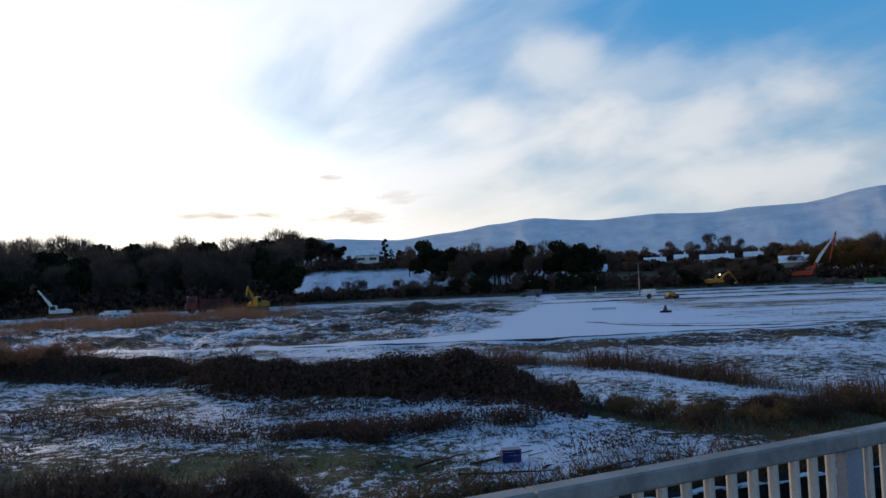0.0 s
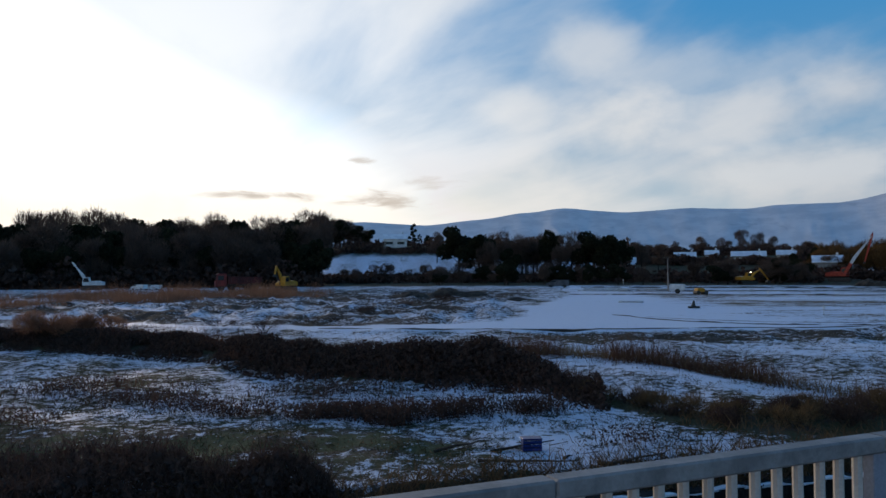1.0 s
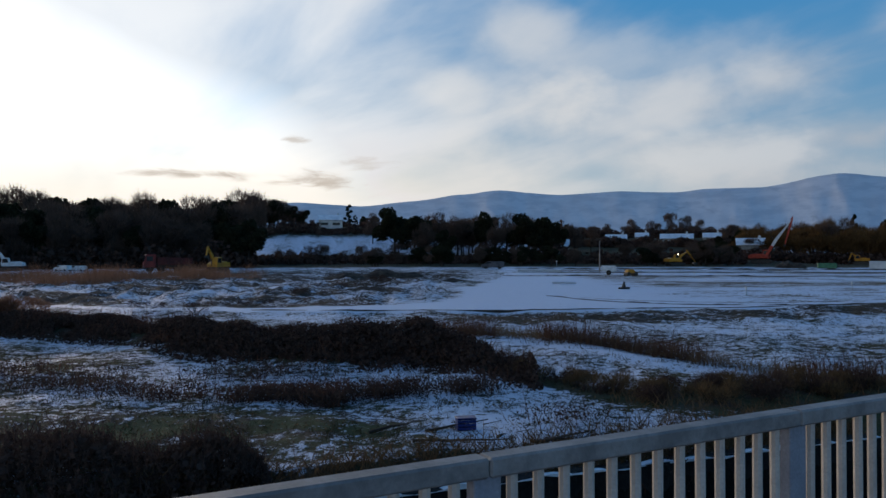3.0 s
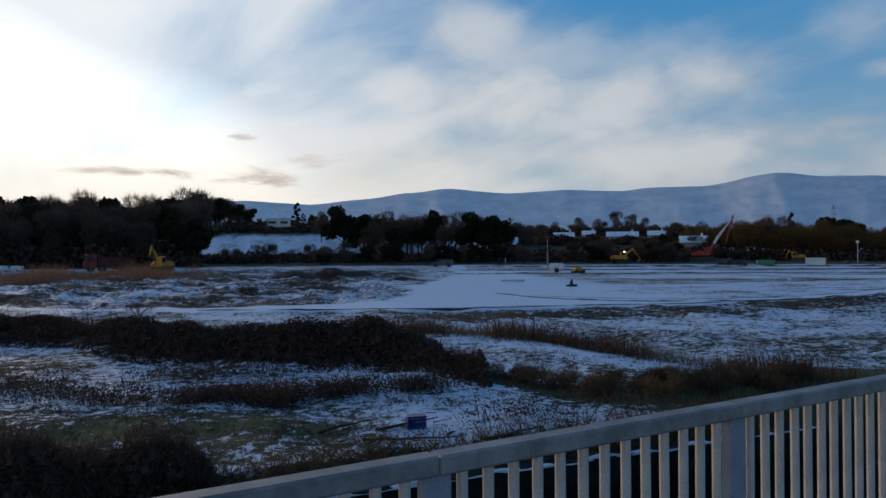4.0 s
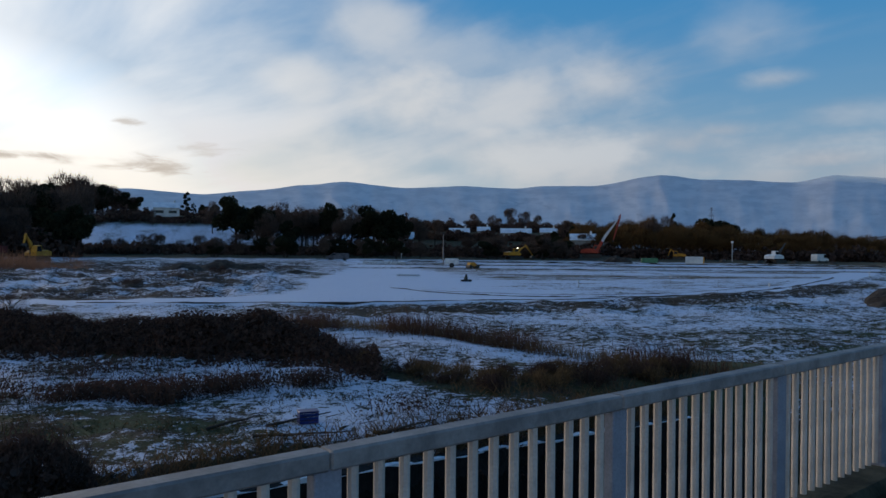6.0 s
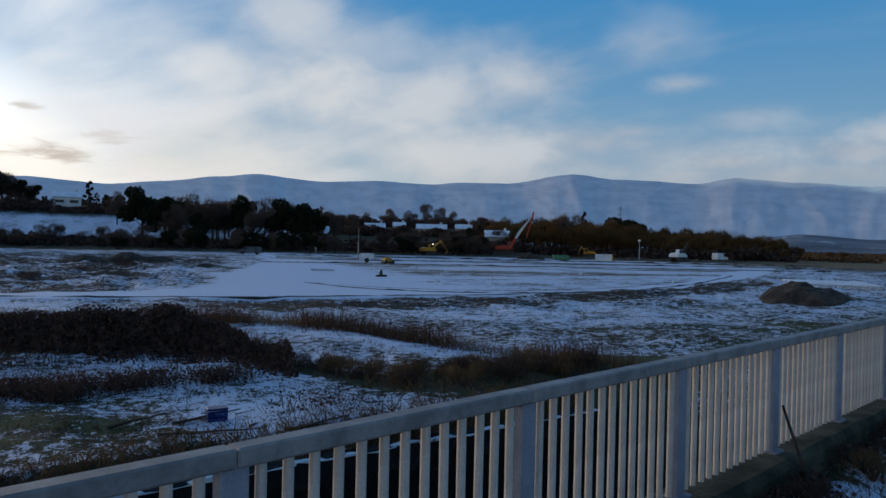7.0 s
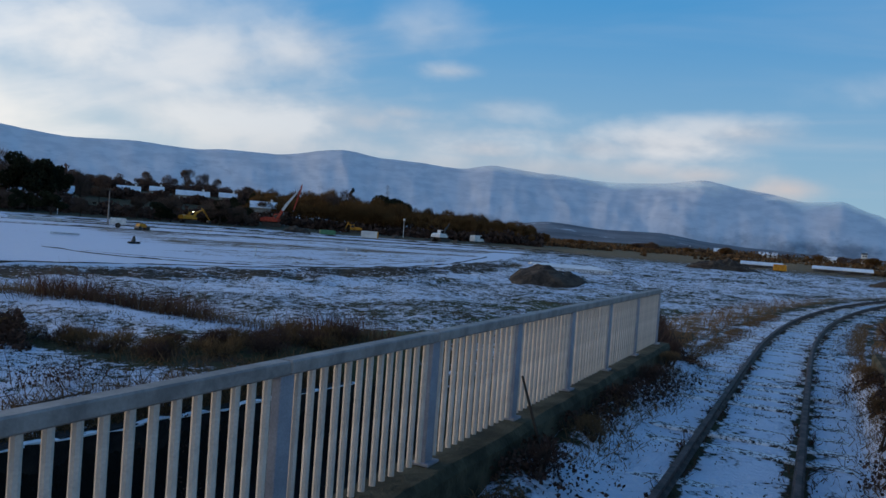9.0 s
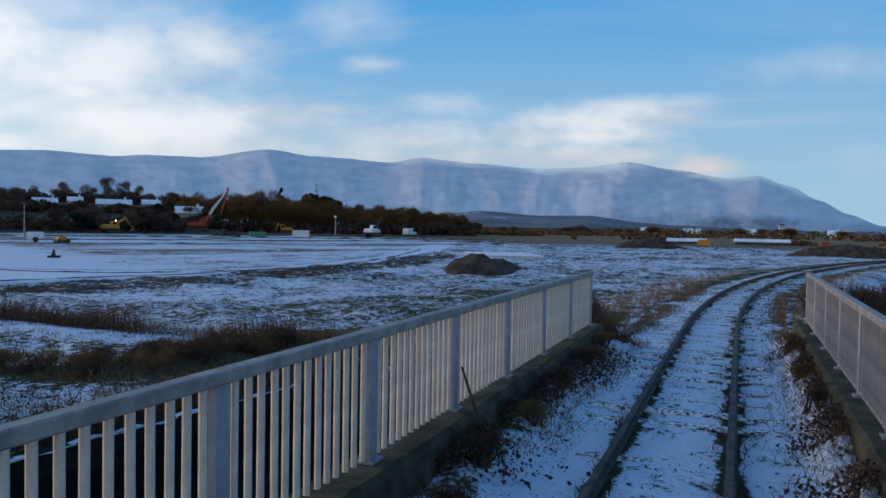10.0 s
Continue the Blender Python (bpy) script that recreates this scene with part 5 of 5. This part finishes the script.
def dump_truck(at, turn, k, paint, what):
    root = thing("dump_truck", at, turn, what, "truck", "machines on the site")
    bm = bmesh.new()
    box(bm, 0, 0, 0.95, 7.6, 0.9, 0.3, 0.03)
    part("chassis", bm, STEEL, root)
    bm = bmesh.new()
    prism(bm, [(2.0, 0.75), (3.85, 0.75), (3.9, 1.7), (3.65, 2.9), (3.4, 3.0), (2.0, 3.0)], -1.2, 1.2)
    bmesh.ops.bevel(bm, geom=bm.edges[:], offset=0.06, segments=1, affect="EDGES")
    cab = part("cab", bm, paint, root)
    bm = bmesh.new()
    prism(bm, [(3.91, 1.75), (3.69, 2.8), (3.66, 2.8), (3.88, 1.75)], -1.05, 1.05)
    part("windscreen", bm, GLASS, cab)
    for y in (-1.21, 1.21):
        bm = bmesh.new()
        box(bm, 3.0, y, 2.25, 1.0, 0.03, 0.8, 0.01)
        part("side_window", bm, GLASS, cab)
    for y in (-0.9, 0.9):
        bm = bmesh.new()
        box(bm, 3.92, y, 1.05, 0.06, 0.32, 0.2, 0.02)
        part("headlight", bm, GLASS, cab)
    bm = bmesh.new()
    prism(bm, [(-3.9, 1.25), (1.75, 1.15), (1.8, 2.5), (2.0, 2.75), (1.7, 2.75), (1.55, 2.5), (-4.0, 2.35)], -1.22, 1.22)
    body = part("tipper_body", bm, MAROON, root)
    for i in range(5):
        for y in (-1.25, 1.25):
            bm = bmesh.new()
            box(bm, -3.4 + i * 1.15, y, 1.85, 0.1, 0.06, 1.15, 0.01)
            part("rib", bm, MAROON, body)
    for x in (2.9, 1.1, -1.6, -3.0):
        for y in (-1.0, 1.0):
            wheel("wheel", root, x, y, 0.52, 0.36)
    root.scale = (k, k, k)
    return root


def van(at, turn, k, paint, what, name="van", tall=1.0):
    root = thing(name, at, turn, what, "vehicle", "vehicles on the site")
    h = 2.2 * tall
    bm = bmesh.new()
    prism(bm, [(-2.4, 0.35), (2.4, 0.35), (2.45, 0.95), (1.7, 1.15), (1.1, h), (-2.3, h), (-2.45, 0.9)], -0.95, 0.95)
    bmesh.ops.bevel(bm, geom=bm.edges[:], offset=0.07, segments=1, affect="EDGES")
    body = part("body", bm, paint, root)
    bm = bmesh.new()
    prism(bm, [(1.66, 1.22), (1.16, h - 0.12), (0.3, h - 0.12), (0.3, 1.22)], -0.965, 0.965)
    part("cab_window", bm, GLASS, body)
    for y in (-0.7, 0.7):
        bm = bmesh.new()
        box(bm, 2.44, y, 0.85, 0.06, 0.3, 0.16, 0.02)
        part("headlight", bm, GLASS, body)
    for x in (-1.5, 1.5):
        for y in (-0.85, 0.85):
            wheel("wheel", root, x, y, 0.34, 0.22)
    root.scale = (k, k, k)
    return root


def light_tower(at, turn):
    root = thing("light_tower", at, turn, "white trailer light tower with a tall mast", "light tower")
    bm = bmesh.new()
    box(bm, 0.3, 0, 0.85, 1.9, 1.1, 0.8, 0.05)
    part("housing", bm, WHITE, root)
    bm = bmesh.new()
    rod(bm, (-0.9, 0, 0.4), (-0.9, 0, 2.8), 0.085, 0.085, 8)
    rod(bm, (-0.9, 0, 2.8), (-0.9, 0, 4.6), 0.055, 0.05, 8)
    mast = part("mast", bm, RAILPAINT, root)
    bm = bmesh.new()
    box(bm, -0.9, 0, 4.7, 0.2, 0.7, 0.26, 0.03)
    part("lamp_head", bm, STEEL, mast)
    bm = bmesh.new()
    box(bm, 1.9, 0, 0.4, 1.5, 0.1, 0.1, 0.01)
    part("drawbar", bm, STEEL, root)
    for y in (-0.62, 0.62):
        wheel("wheel", root, 0.3, y, 0.33, 0.18)
    return root


def roller(at, turn):
    root = thing("roller", at, turn, "small yellow site roller on packed snow", "roller", "machines on the site")
    bm = bmesh.new()
    prism(bm, [(-0.9, 0.5), (0.5, 0.5), (0.6, 0.9), (0.2, 1.15), (-0.8, 1.1)], -0.5, 0.5)
    bmesh.ops.bevel(bm, geom=bm.edges[:], offset=0.05, segments=1, affect="EDGES")
    part("body", bm, YELLOW, root)
    for x in (-0.7, 0.8):
        bm = bmesh.new()
        rod(bm, (x, -0.55, 0.36), (x, 0.55, 0.36), 0.36, 0.36, 14)
        part("drum", bm, STEEL, root)
    bm = bmesh.new()
    rod(bm, (-0.2, -0.45, 1.0), (-0.25, -0.45, 1.9), 0.03, 0.03, 6)
    rod(bm, (-0.2, 0.45, 1.0), (-0.25, 0.45, 1.9), 0.03, 0.03, 6)
    rod(bm, (-0.25, -0.45, 1.9), (-0.25, 0.45, 1.9), 0.03, 0.03, 6)
    part("roll_bar", bm, STEEL, root)
    return root


def site_unit(at, turn, size, paint, end_paint, what, name="site_unit"):
    root = thing(name, at, turn, what, "site unit")
    sx, sy, sz = size
    bm = bmesh.new()
    box(bm, 0, 0, sz / 2 + 0.12, sx, sy, sz, 0.03)
    body = part("body", bm, paint, root)
    for i in range(int(sx / 0.4)):
        bm = bmesh.new()
        box(bm, -sx / 2 + 0.2 + i * 0.4, -sy / 2 - 0.012, sz / 2 + 0.12, 0.14, 0.05, sz * 0.86, 0.01)
        part("rib", bm, paint, body)
    bm = bmesh.new()
    box(bm, sx / 2 + 0.02, 0, sz / 2 + 0.1, 0.25, sy * 1.01, sz * 0.96, 0.02)
    part("end_panel", bm, end_paint, root)
    bm = bmesh.new()
    box(bm, 0, 0, 0.06, sx * 0.9, sy * 0.8, 0.14, 0.01)
    part("skid", bm, STEEL, root)
    return root


def ground_at(az, r):
    return place(az, r, 0.03)


dump_truck(ground_at(-17.2, 138), 205, 0.98, CABRED, "dark red dump truck parked beyond the reeds")
excavator(ground_at(-13.9, 132), 250, 0.9, YELLOW, "yellow excavator with its arm raised, beyond the reeds", (1.6, 3.0), (0.5, -1.4), 0.6)
excavator(ground_at(-26.8, 158), 190, 0.85, WHITE, "white excavator with a long pale boom raised", (2.6, 3.8), (0.6, 0.8), 0, WHITE, WHITE, arch=0.03)
van(ground_at(-23.8, 150), 160, 0.62, WHITE, "small white car parked at the edge of the woods", "car", 0.75)
van(ground_at(-22.9, 152), 175, 0.62, WHITE, "white car parked beside the woods", "car", 0.75)
excavator(ground_at(19.3, 184), 10, 0.92, YELLOW, "yellow excavator with its arm lowered and a lit work lamp", (2.4, 2.0), (2.2, -2.6), 0.9, None, None, 0.0, True)
excavator(ground_at(25.0, 205), -32, 1.18, RED, "red long-reach excavator with a white lower boom", (4.9, 7.4), (-1.3, -5.0), 0.4, WHITE, RED, arch=0.03, lower=RED)
excavator(ground_at(31.0, 215), 150, 0.8, YELLOW, "small yellow excavator before the willows", (1.5, 1.8), (0.9, -2.2), 0.7)
excavator(ground_at(37.4, 178), 20, 0.95, WHITE, "white-cabbed excavator with its short arm up", (1.7, 2.2), (0.8, 0.8), 0, STEEL, STEEL)
van(ground_at(40.1, 205), 15, 0.9, WHITE, "white box van parked on the snowy site")
van(ground_at(6.2, 150), 170, 0.9, SLATE, "dusty grey pickup parked on the snow", "car", 0.75)
light_tower(ground_at(14.5, 106), -15)
roller(ground_at(16.2, 101), 20).scale = (0.75, 0.75, 0.75)
site_unit(ground_at(32.1, 155), -32, (3.3, 1.5, 1.35), RENDERW, YELLOW, "cream site generator with a yellow end")
site_unit(ground_at(29.0, 160), -20, (3.0, 1.4, 0.9), GREENP, GREENP, "low green fuel tank standing in snow", "fuel_tank")
site_unit(ground_at(61.3, 140), -65, (1.9, 1.1, 1.05), YELLOW, YELLOW, "yellow site cabin beside the long snowy banks", "site_cabin")
site_unit(ground_at(69.0, 165), -65, (1.3, 0.9, 0.8), RED, RED, "small red site store on the plain", "site_store")


def lamp_post(at, h):
    root = thing("street_lamp", at, 0, "thin pale lamp post before the willows", "lamp post")
    bm = bmesh.new()
    rod(bm, (0, 0, -0.3), (0, 0, h), 0.09, 0.05, 8)
    part("pole", bm, WHITE, root)
    bm = bmesh.new()
    box(bm, 0, 0, h, 0.5, 0.5, 0.5, 0.08)
    part("lamp_head", bm, WHITE, root)
    return root


lamp_post(ground_at(34.6, 200), 4.6)


# ---- houses ----
def house(at, turn, size, what, storeys=1, snow=True, name="house", wall=None, wide=0.0):
    root = thing(name, at, turn, what, "house", "houses on the rise")
    sx, sy, sz = size
    bm = bmesh.new()
    prism(bm, [(-sy / 2, -1.0), (sy / 2, -1.0), (sy / 2, sz), (0, sz + sy * 0.30), (-sy / 2, sz)], -sx / 2, sx / 2)
    bmesh.ops.rotate(bm, matrix=Matrix.Rotation(radians(90), 3, "Z"), verts=bm.verts)
    part("wall", bm, wall or RENDERW, root)
    for side in (-1, 1):
        bm = bmesh.new()
        a = math.atan2(sy * 0.30, sy / 2)
        L = (sy / 2 + 0.35) / math.cos(a)
        box(bm, 0, 0, 0, sx + 0.6, L, 0.16, 0.02, Matrix.Translation((0, side * (sy / 4 + 0.17), sz + sy * 0.15 + 0.02)) @ Matrix.Rotation(-side * a, 4, "X"))
        part("roof", bm, SNOWROOF if snow else SLATE, root)
    bm = bmesh.new()
    box(bm, sx * 0.32, 0, sz + sy * 0.30 + 0.3, 0.6, 0.5, 1.1, 0.03)
    part("chimney", bm, RENDERW, root)
    n = 2 if wide else max(2, int(sx / 2.6))
    for st in range(storeys):
        for i in range(n):
            x = -sx / 2 + sx * (i + 0.5) / n
            if st == 0 and i == n // 2 and not wide:
                bm = bmesh.new()
                box(bm, x, -sy / 2 - 0.02, 1.0, 0.9, 0.1, 2.0, 0.01)
                part("door", bm, STEEL, root)
                continue
            z = 1.45 + st * 2.6
            bm = bmesh.new()
            box(bm, x, -sy / 2 - 0.02, z, (wide or 1.15) + 0.2, 0.1, 1.15, 0.01)
            wnd = part("window", bm, WHITE, root)
            bm = bmesh.new()
            box(bm, x, -sy / 2 - 0.05, z, wide or 1.15, 0.08, 0.95, 0.0)
            part("pane", bm, GLASS, wnd)
    return root


house(place(-5.8, 282), 4, (8.4, 6.0, 2.9), "white house with two wide windows and a snowy roof", wide=2.6)
house(place(-1.0, 300), 0, (6.0, 5.0, 2.4), "small white cottage among dark trees")
house(place(11.2, 222), -14, (4.5, 6.0, 2.8), "grey barn end with a snowy roof beside dark trees", 1, wall=GREYWALL)
house(place(15.2, 262, 1.1), -15, (6.5, 4.6, 2.3), "low grey bungalow with a snowy roof", wall=GREYWALL)
house(place(17.0, 266, 1.1), -15, (4.0, 4.2, 2.6), "grey gabled bungalow wing with a snowy roof", wall=GREYWALL)
house(place(19.4, 262, 1.1), -18, (10.0, 4.6, 2.3), "long grey bungalow with a snowy roof", wall=GREYWALL)
house(place(21.8, 268, 1.1), -20, (5.5, 4.4, 2.2), "low bungalow with a snowy roof beyond scrub", wall=GREYWALL)
house(place(24.3, 224), -22, (7.0, 5.5, 3.6), "grey farm building with a snow-covered roof", wall=GREYWALL)
house(place(-21.5, 206), 20, (7.0, 6.0, 8.6), "house roof under snow within the dark wood", wall=GREYWALL)
house(place(66.3, 700), -60, (3.6, 3.6, 8.0), "white tower-like house far across the plain", 3, False)
for az, r, w in ((52.5, 520, 12), (55.0, 560, 16), (57.4, 500, 10), (60.5, 620, 18), (64.3, 560, 12), (69.5, 480, 9)):
    house(place(az, r), -az, (w * 0.7, 6, 2.2), "far pale farmhouse on the coastal plain", 1, az > 56)


# A low snowy bank on the plain, given the form of a shed
def long_shed(s0, l0, s1, l1, h, what):
    a, b = Vector((*sl(s0, l0), 0)), Vector((*sl(s1, l1), 0))
    mid = (a + b) / 2
    z = float(ground(mid.x, mid.y))
    L = (b - a).length
    root = thing("long_shed", (mid.x, mid.y, z), math.degrees(math.atan2(b.y - a.y, b.x - a.x)), what, "shed", "sheds on the plain")
    bm = bmesh.new()
    box(bm, 0, 0, h / 2 - 0.1, L, 5.0, h, 0.02)
    part("wall", bm, SLATE, root)
    bm = bmesh.new()
    prism(bm, [(-2.8, h - 0.1), (2.8, h - 0.1), (2.8, h + 0.05), (0, h + 0.55), (-2.8, h + 0.05)], -L / 2 - 0.3, L / 2 + 0.3)
    bmesh.ops.rotate(bm, matrix=Matrix.Rotation(radians(90), 3, "Z"), verts=bm.verts)
    part("roof", bm, SNOWROOF, root)
    n = int(L / 5)
    for i in range(n):
        for y in (-2.53, 2.53):
            bm = bmesh.new()
            box(bm, -L / 2 + L * (i + 0.5) / n, y, h * 0.5, 2.4, 0.08, h * 0.6, 0.01)
            part("door", bm, STEEL, root)
    return root


def spread_bank(az0, az1, r, h, what):
    x0, y0 = polar(az0, r)
    x1, y1 = polar(az1, r)
    long_shed(x0 * SI + y0 * CO, -x0 * CO + y0 * SI, x1 * SI + y1 * CO, -x1 * CO + y1 * SI, h, what)


spread_bank(58.9, 61.4, 165, 0.7, "long low snowy bank built as a dark shed")
spread_bank(63.4, 66.8, 170, 0.7, "long low snow-covered bank built as a shed")


# ---- heaps and loose things ----
def mound(at, turn, size, what, seed, mat):
    rng = np.random.default_rng(seed)
    sx, sy, sz = size
    V, n, m = [], 26, 44
    for i in range(n + 1):
        f = i / n
        for j in range(m):
            a = 6.28319 * j / m
            w = 1 + 0.18 * noise.noise((math.cos(a) * 1.6, math.sin(a) * 1.6, seed))
            x, y = math.cos(a) * f * sx / 2 * w, math.sin(a) * f * sy / 2 * w
            z = (1 - f ** 2.4) ** 1.2 * (1 + 0.45 * noise.noise((x * 2.2 / sx * 2, y * 2.2 / sy * 2, seed + 4)))
            z = z * sz + 0.14 * sz * noise.fractal((x * 1.6, y * 1.6, seed), 0.9, 2.0, 4) * (1 - f * 0.6)
            V.append((x, y, z - 0.25 * f))
    F = [(i * m + j, (i + 1) * m + j, (i + 1) * m + (j + 1) % m, i * m + (j + 1) % m) for i in range(n) for j in range(m)]
    ob = raw("soil_mound", V, F, mat)
    ob.matrix_basis = pose(*at, 0, 0, turn)
    return tagged(ob, what, "heap", "heaps on the site")


mound(place(45.6, 54, 0.1), -45, (6.8, 4.8, 1.12), "brown spoil heap dusted with snow beside the field", 3, SPOIL)
mound(place(-1.5, 92, 0.1), 5, (10.5, 5.0, 1.15), "dark heap of brush and soil on churned ground", 5, SPOIL)
mound(place(-4.5, 88, 0.1), 5, (6.0, 3.6, 0.6), "low dark soil heap on churned ground", 6, SPOIL)
mound(place(3.4, 80, 0.1), 10, (5.0, 3.0, 0.45), "small dark soil heap on churned ground", 7, SPOIL)
mound(place(26.8, 165, 0.1), -25, (7.5, 4.0, 1.4), "dark soil heap at the platform's far edge", 8, SPOIL)
mound(place(57.5, 118, 0.1), -60, (12.0, 5.0, 1.5), "dark scrubby heap on the plain", 9, SPOIL)
mound(place(70.5, 100, 0.1), -70, (16.0, 6.0, 1.5), "brown earth bank beside the railway", 10, SPOIL)
for k in range(9):
    az = 22.5 + k * 2.3
    mound(place(az, 176 + 5 * (k % 3), 0.1), 90 - az, (5.5 + k % 3, 2.6, 0.7), "low ridge of dark earth along the site edge", 20 + k, SPOIL)


def slab_stack(at, turn, n, size, what):
    root = thing("board_stack", at, turn, what, "stack")
    for i in range(n):
        bm = bmesh.new()
        box(bm, random.uniform(-0.1, 0.1), i * size[1] * 1.5, size[2] / 2 + 0.05, size[0], size[1], size[2], 0.02)
        b = part("board", bm, TIMBER, root)
        b.rotation_euler = (0, 0, radians(random.uniform(-2, 2)))
        bm = bmesh.new()
        box(bm, 0, i * size[1] * 1.5, size[2] + 0.08, size[0] * 0.97, size[1] * 0.92, 0.06, 0.02)
        part("snow_cap", bm, SNOWROOF, b)
    return root


slab_stack(place(47.4, 68), -40, 5, (6.6, 1.2, 0.32), "stacked boards capped with snow behind the heap")
slab_stack(place(9.6, 118), -8, 2, (6.5, 0.5, 0.4), "long dark timbers lying on the snow")
slab_stack(place(11.4, 72), -12, 1, (2.2, 0.25, 0.14), "dark board lying on packed snow")


def marker(at):
    root = thing("site_marker", at, 12, "small dark site marker on packed snow", "marker")
    bm = bmesh.new()
    box(bm, 0, 0, 0.08, 0.9, 0.4, 0.16, 0.03)
    part("base", bm, RUBBER, root)
    bm = bmesh.new()
    rod(bm, (-0.05, 0, 0.12), (0, 0, 0.62), 0.2, 0.07, 8)
    part("cone", bm, STEEL, root)
    return root


marker(place(15.75, 66))


def stake(at, h):
    root = thing("stake", at, 0, "thin wooden survey stake", "stake", "stakes on the site")
    bm = bmesh.new()
    rod(bm, (0, 0, -0.2), (0.02, 0, h), 0.04, 0.03, 6)
    part("shaft", bm, TIMBER, root)
    bm = bmesh.new()
    box(bm, 0.02, 0, h - 0.12, 0.12, 0.1, 0.22, 0.01)
    part("painted_top", bm, WHITE, root)
    return root


stake(place(10.9, 128), 1.7)
for az, r in ((24.0, 60), (30.5, 70), (37.0, 62), (20.6, 92), (43.0, 96)):
    stake(place(az, r), 0.7)


def crate(at, turn):
    root = thing("crate", at, turn, "blue plastic crate lying on snowy grass", "crate")
    for x in (-0.24, 0.24):
        bm = bmesh.new()
        box(bm, x, 0, 0.16, 0.02, 0.34, 0.30, 0.006)
        part("end_wall", bm, BLUEP, root)
    for y in (-0.17, 0.17):
        for z in (0.05, 0.14, 0.23):
            bm = bmesh.new()
            box(bm, 0, y, z, 0.47, 0.018, 0.065, 0.004)
            part("slat", bm, BLUEP, root)
    bm = bmesh.new()
    box(bm, 0, 0, 0.015, 0.46, 0.33, 0.02, 0.004)
    part("bottom", bm, BLUEP, root)
    bm = bmesh.new()
    box(bm, 0, 0, 0.305, 0.53, 0.38, 0.03, 0.008)
    part("rim", bm, BLUEP, root)
    return root


crate(place(4.15, 15.6), 8).scale = (0.76, 0.76, 0.8)


def fallen_branch(at, turn, length, seed):
    rng = random.Random(seed)
    root = thing("fallen_branch", at, turn, "thin fallen branch half under snow", "branch", "branches on the field")
    bm = bmesh.new()
    p = Vector((0, 0, 0.03))
    for i in range(5):
        q = p + Vector((length / 5, rng.uniform(-0.12, 0.12), rng.uniform(-0.02, 0.05)))
        rod(bm, p, q, 0.035 - i * 0.005, 0.03 - i * 0.005, 6)
        p = q
    part("limb", bm, BARK, root)
    bm = bmesh.new()
    for i in range(4):
        x = length * rng.uniform(0.3, 0.9)
        rod(bm, (x, 0, 0.05), (x + 0.3, rng.uniform(-0.35, 0.35), 0.15), 0.012, 0.004, 5)
    part("twigs", bm, BARK, root)
    return root


for az, r, t, L in ((1.2, 15.2, 20, 1.4), (0.2, 14.4, -15, 1.8), (6.5, 15.0, 35, 1.1), (8.9, 14.6, 5, 1.3), (3.0, 13.6, -30, 1.0), (-3.0, 15.5, 10, 1.2)):
    fallen_branch(place(az, r), t, L, int(az * 10) + 50)


# ---- far hedges and fields before the hills ----
def hedge_stuff():
    rng = np.random.default_rng(71)
    pts = []
    for az0, az1, r0, r1, h, n in ((44, 60, 420, 520, 2.4, 3600), (50, 82, 290, 340, 1.5, 3600), (56, 84, 560, 700, 4.0, 4200), (44.5, 50, 250, 270, 1.0, 600), (52, 60, 190, 215, 0.8, 900), (64, 84, 170, 190, 0.7, 1200)):
        az, f = rng.uniform(az0, az1, n), rng.uniform(0, 1, n)
        r = r0 + (r1 - r0) * f
        x, y = r * np.sin(np.radians(az)), r * np.cos(np.radians(az))
        keep = rolling(x, y, 45) + 0.4 * rolling(x, y, 16) > -0.1
        p = on_ground(np.column_stack([x, y])[keep])
        p[:, 2] += rng.uniform(0, 1, len(p)) * h
        pts.append(p)
    stuff(sprays("far_hedges", np.concatenate(pts), (0.3, 0.9), HEDGE, None, 72), "tawny hedges and scrub across the far plain", "hedges")


hedge_stuff()


def leaning_stick(at, top):
    root = thing("stick", at, 0, "dark stick leaning against the fence", "stick")
    bm = bmesh.new()
    rod(bm, (0, 0, 0), Vector(top) - Vector(at), 0.016, 0.010, 6)
    part("shaft", bm, BARK, root)


def pylon(at, turn, high):
    """A far lattice tower: four leaning legs, cross-bracing and three pairs of arms."""
    root = thing("electricity_pylon", at, turn, "grey steel lattice pylon before the mountains", "pylon")
    half = lambda z: high * (0.085 - 0.07 * z / high)
    for sx, sy in ((-1, -1), (1, -1), (1, 1), (-1, 1)):
        bm = bmesh.new()
        rod(bm, (sx * half(0), sy * half(0), -2), (sx * half(high), sy * half(high), high), 0.22, 0.12, 5)
        part("leg", bm, STEEL, root)
    for i in range(8):
        a, b = high * i / 8, high * (i + 1) / 8
        for sy in (-1, 1):
            bm = bmesh.new()
            rod(bm, (-half(a), sy * half(a), a), (half(b), sy * half(b), b), 0.10, 0.10, 4)
            rod(bm, (half(a), sy * half(a), a), (-half(b), sy * half(b), b), 0.10, 0.10, 4)
            part("brace", bm, STEEL, root)
    for z in (0.66, 0.80, 0.93):
        bm = bmesh.new()
        rod(bm, (-high * 0.14, 0, high * z), (high * 0.14, 0, high * z), 0.16, 0.16, 5)
        part("cross_arm", bm, STEEL, root)
    return root


pylon(place(33.2, 1100), 20, 58)

leaning_stick((*sl(5.75, 1.80), 0.05), (*sl(5.95, 2.09), 0.62))
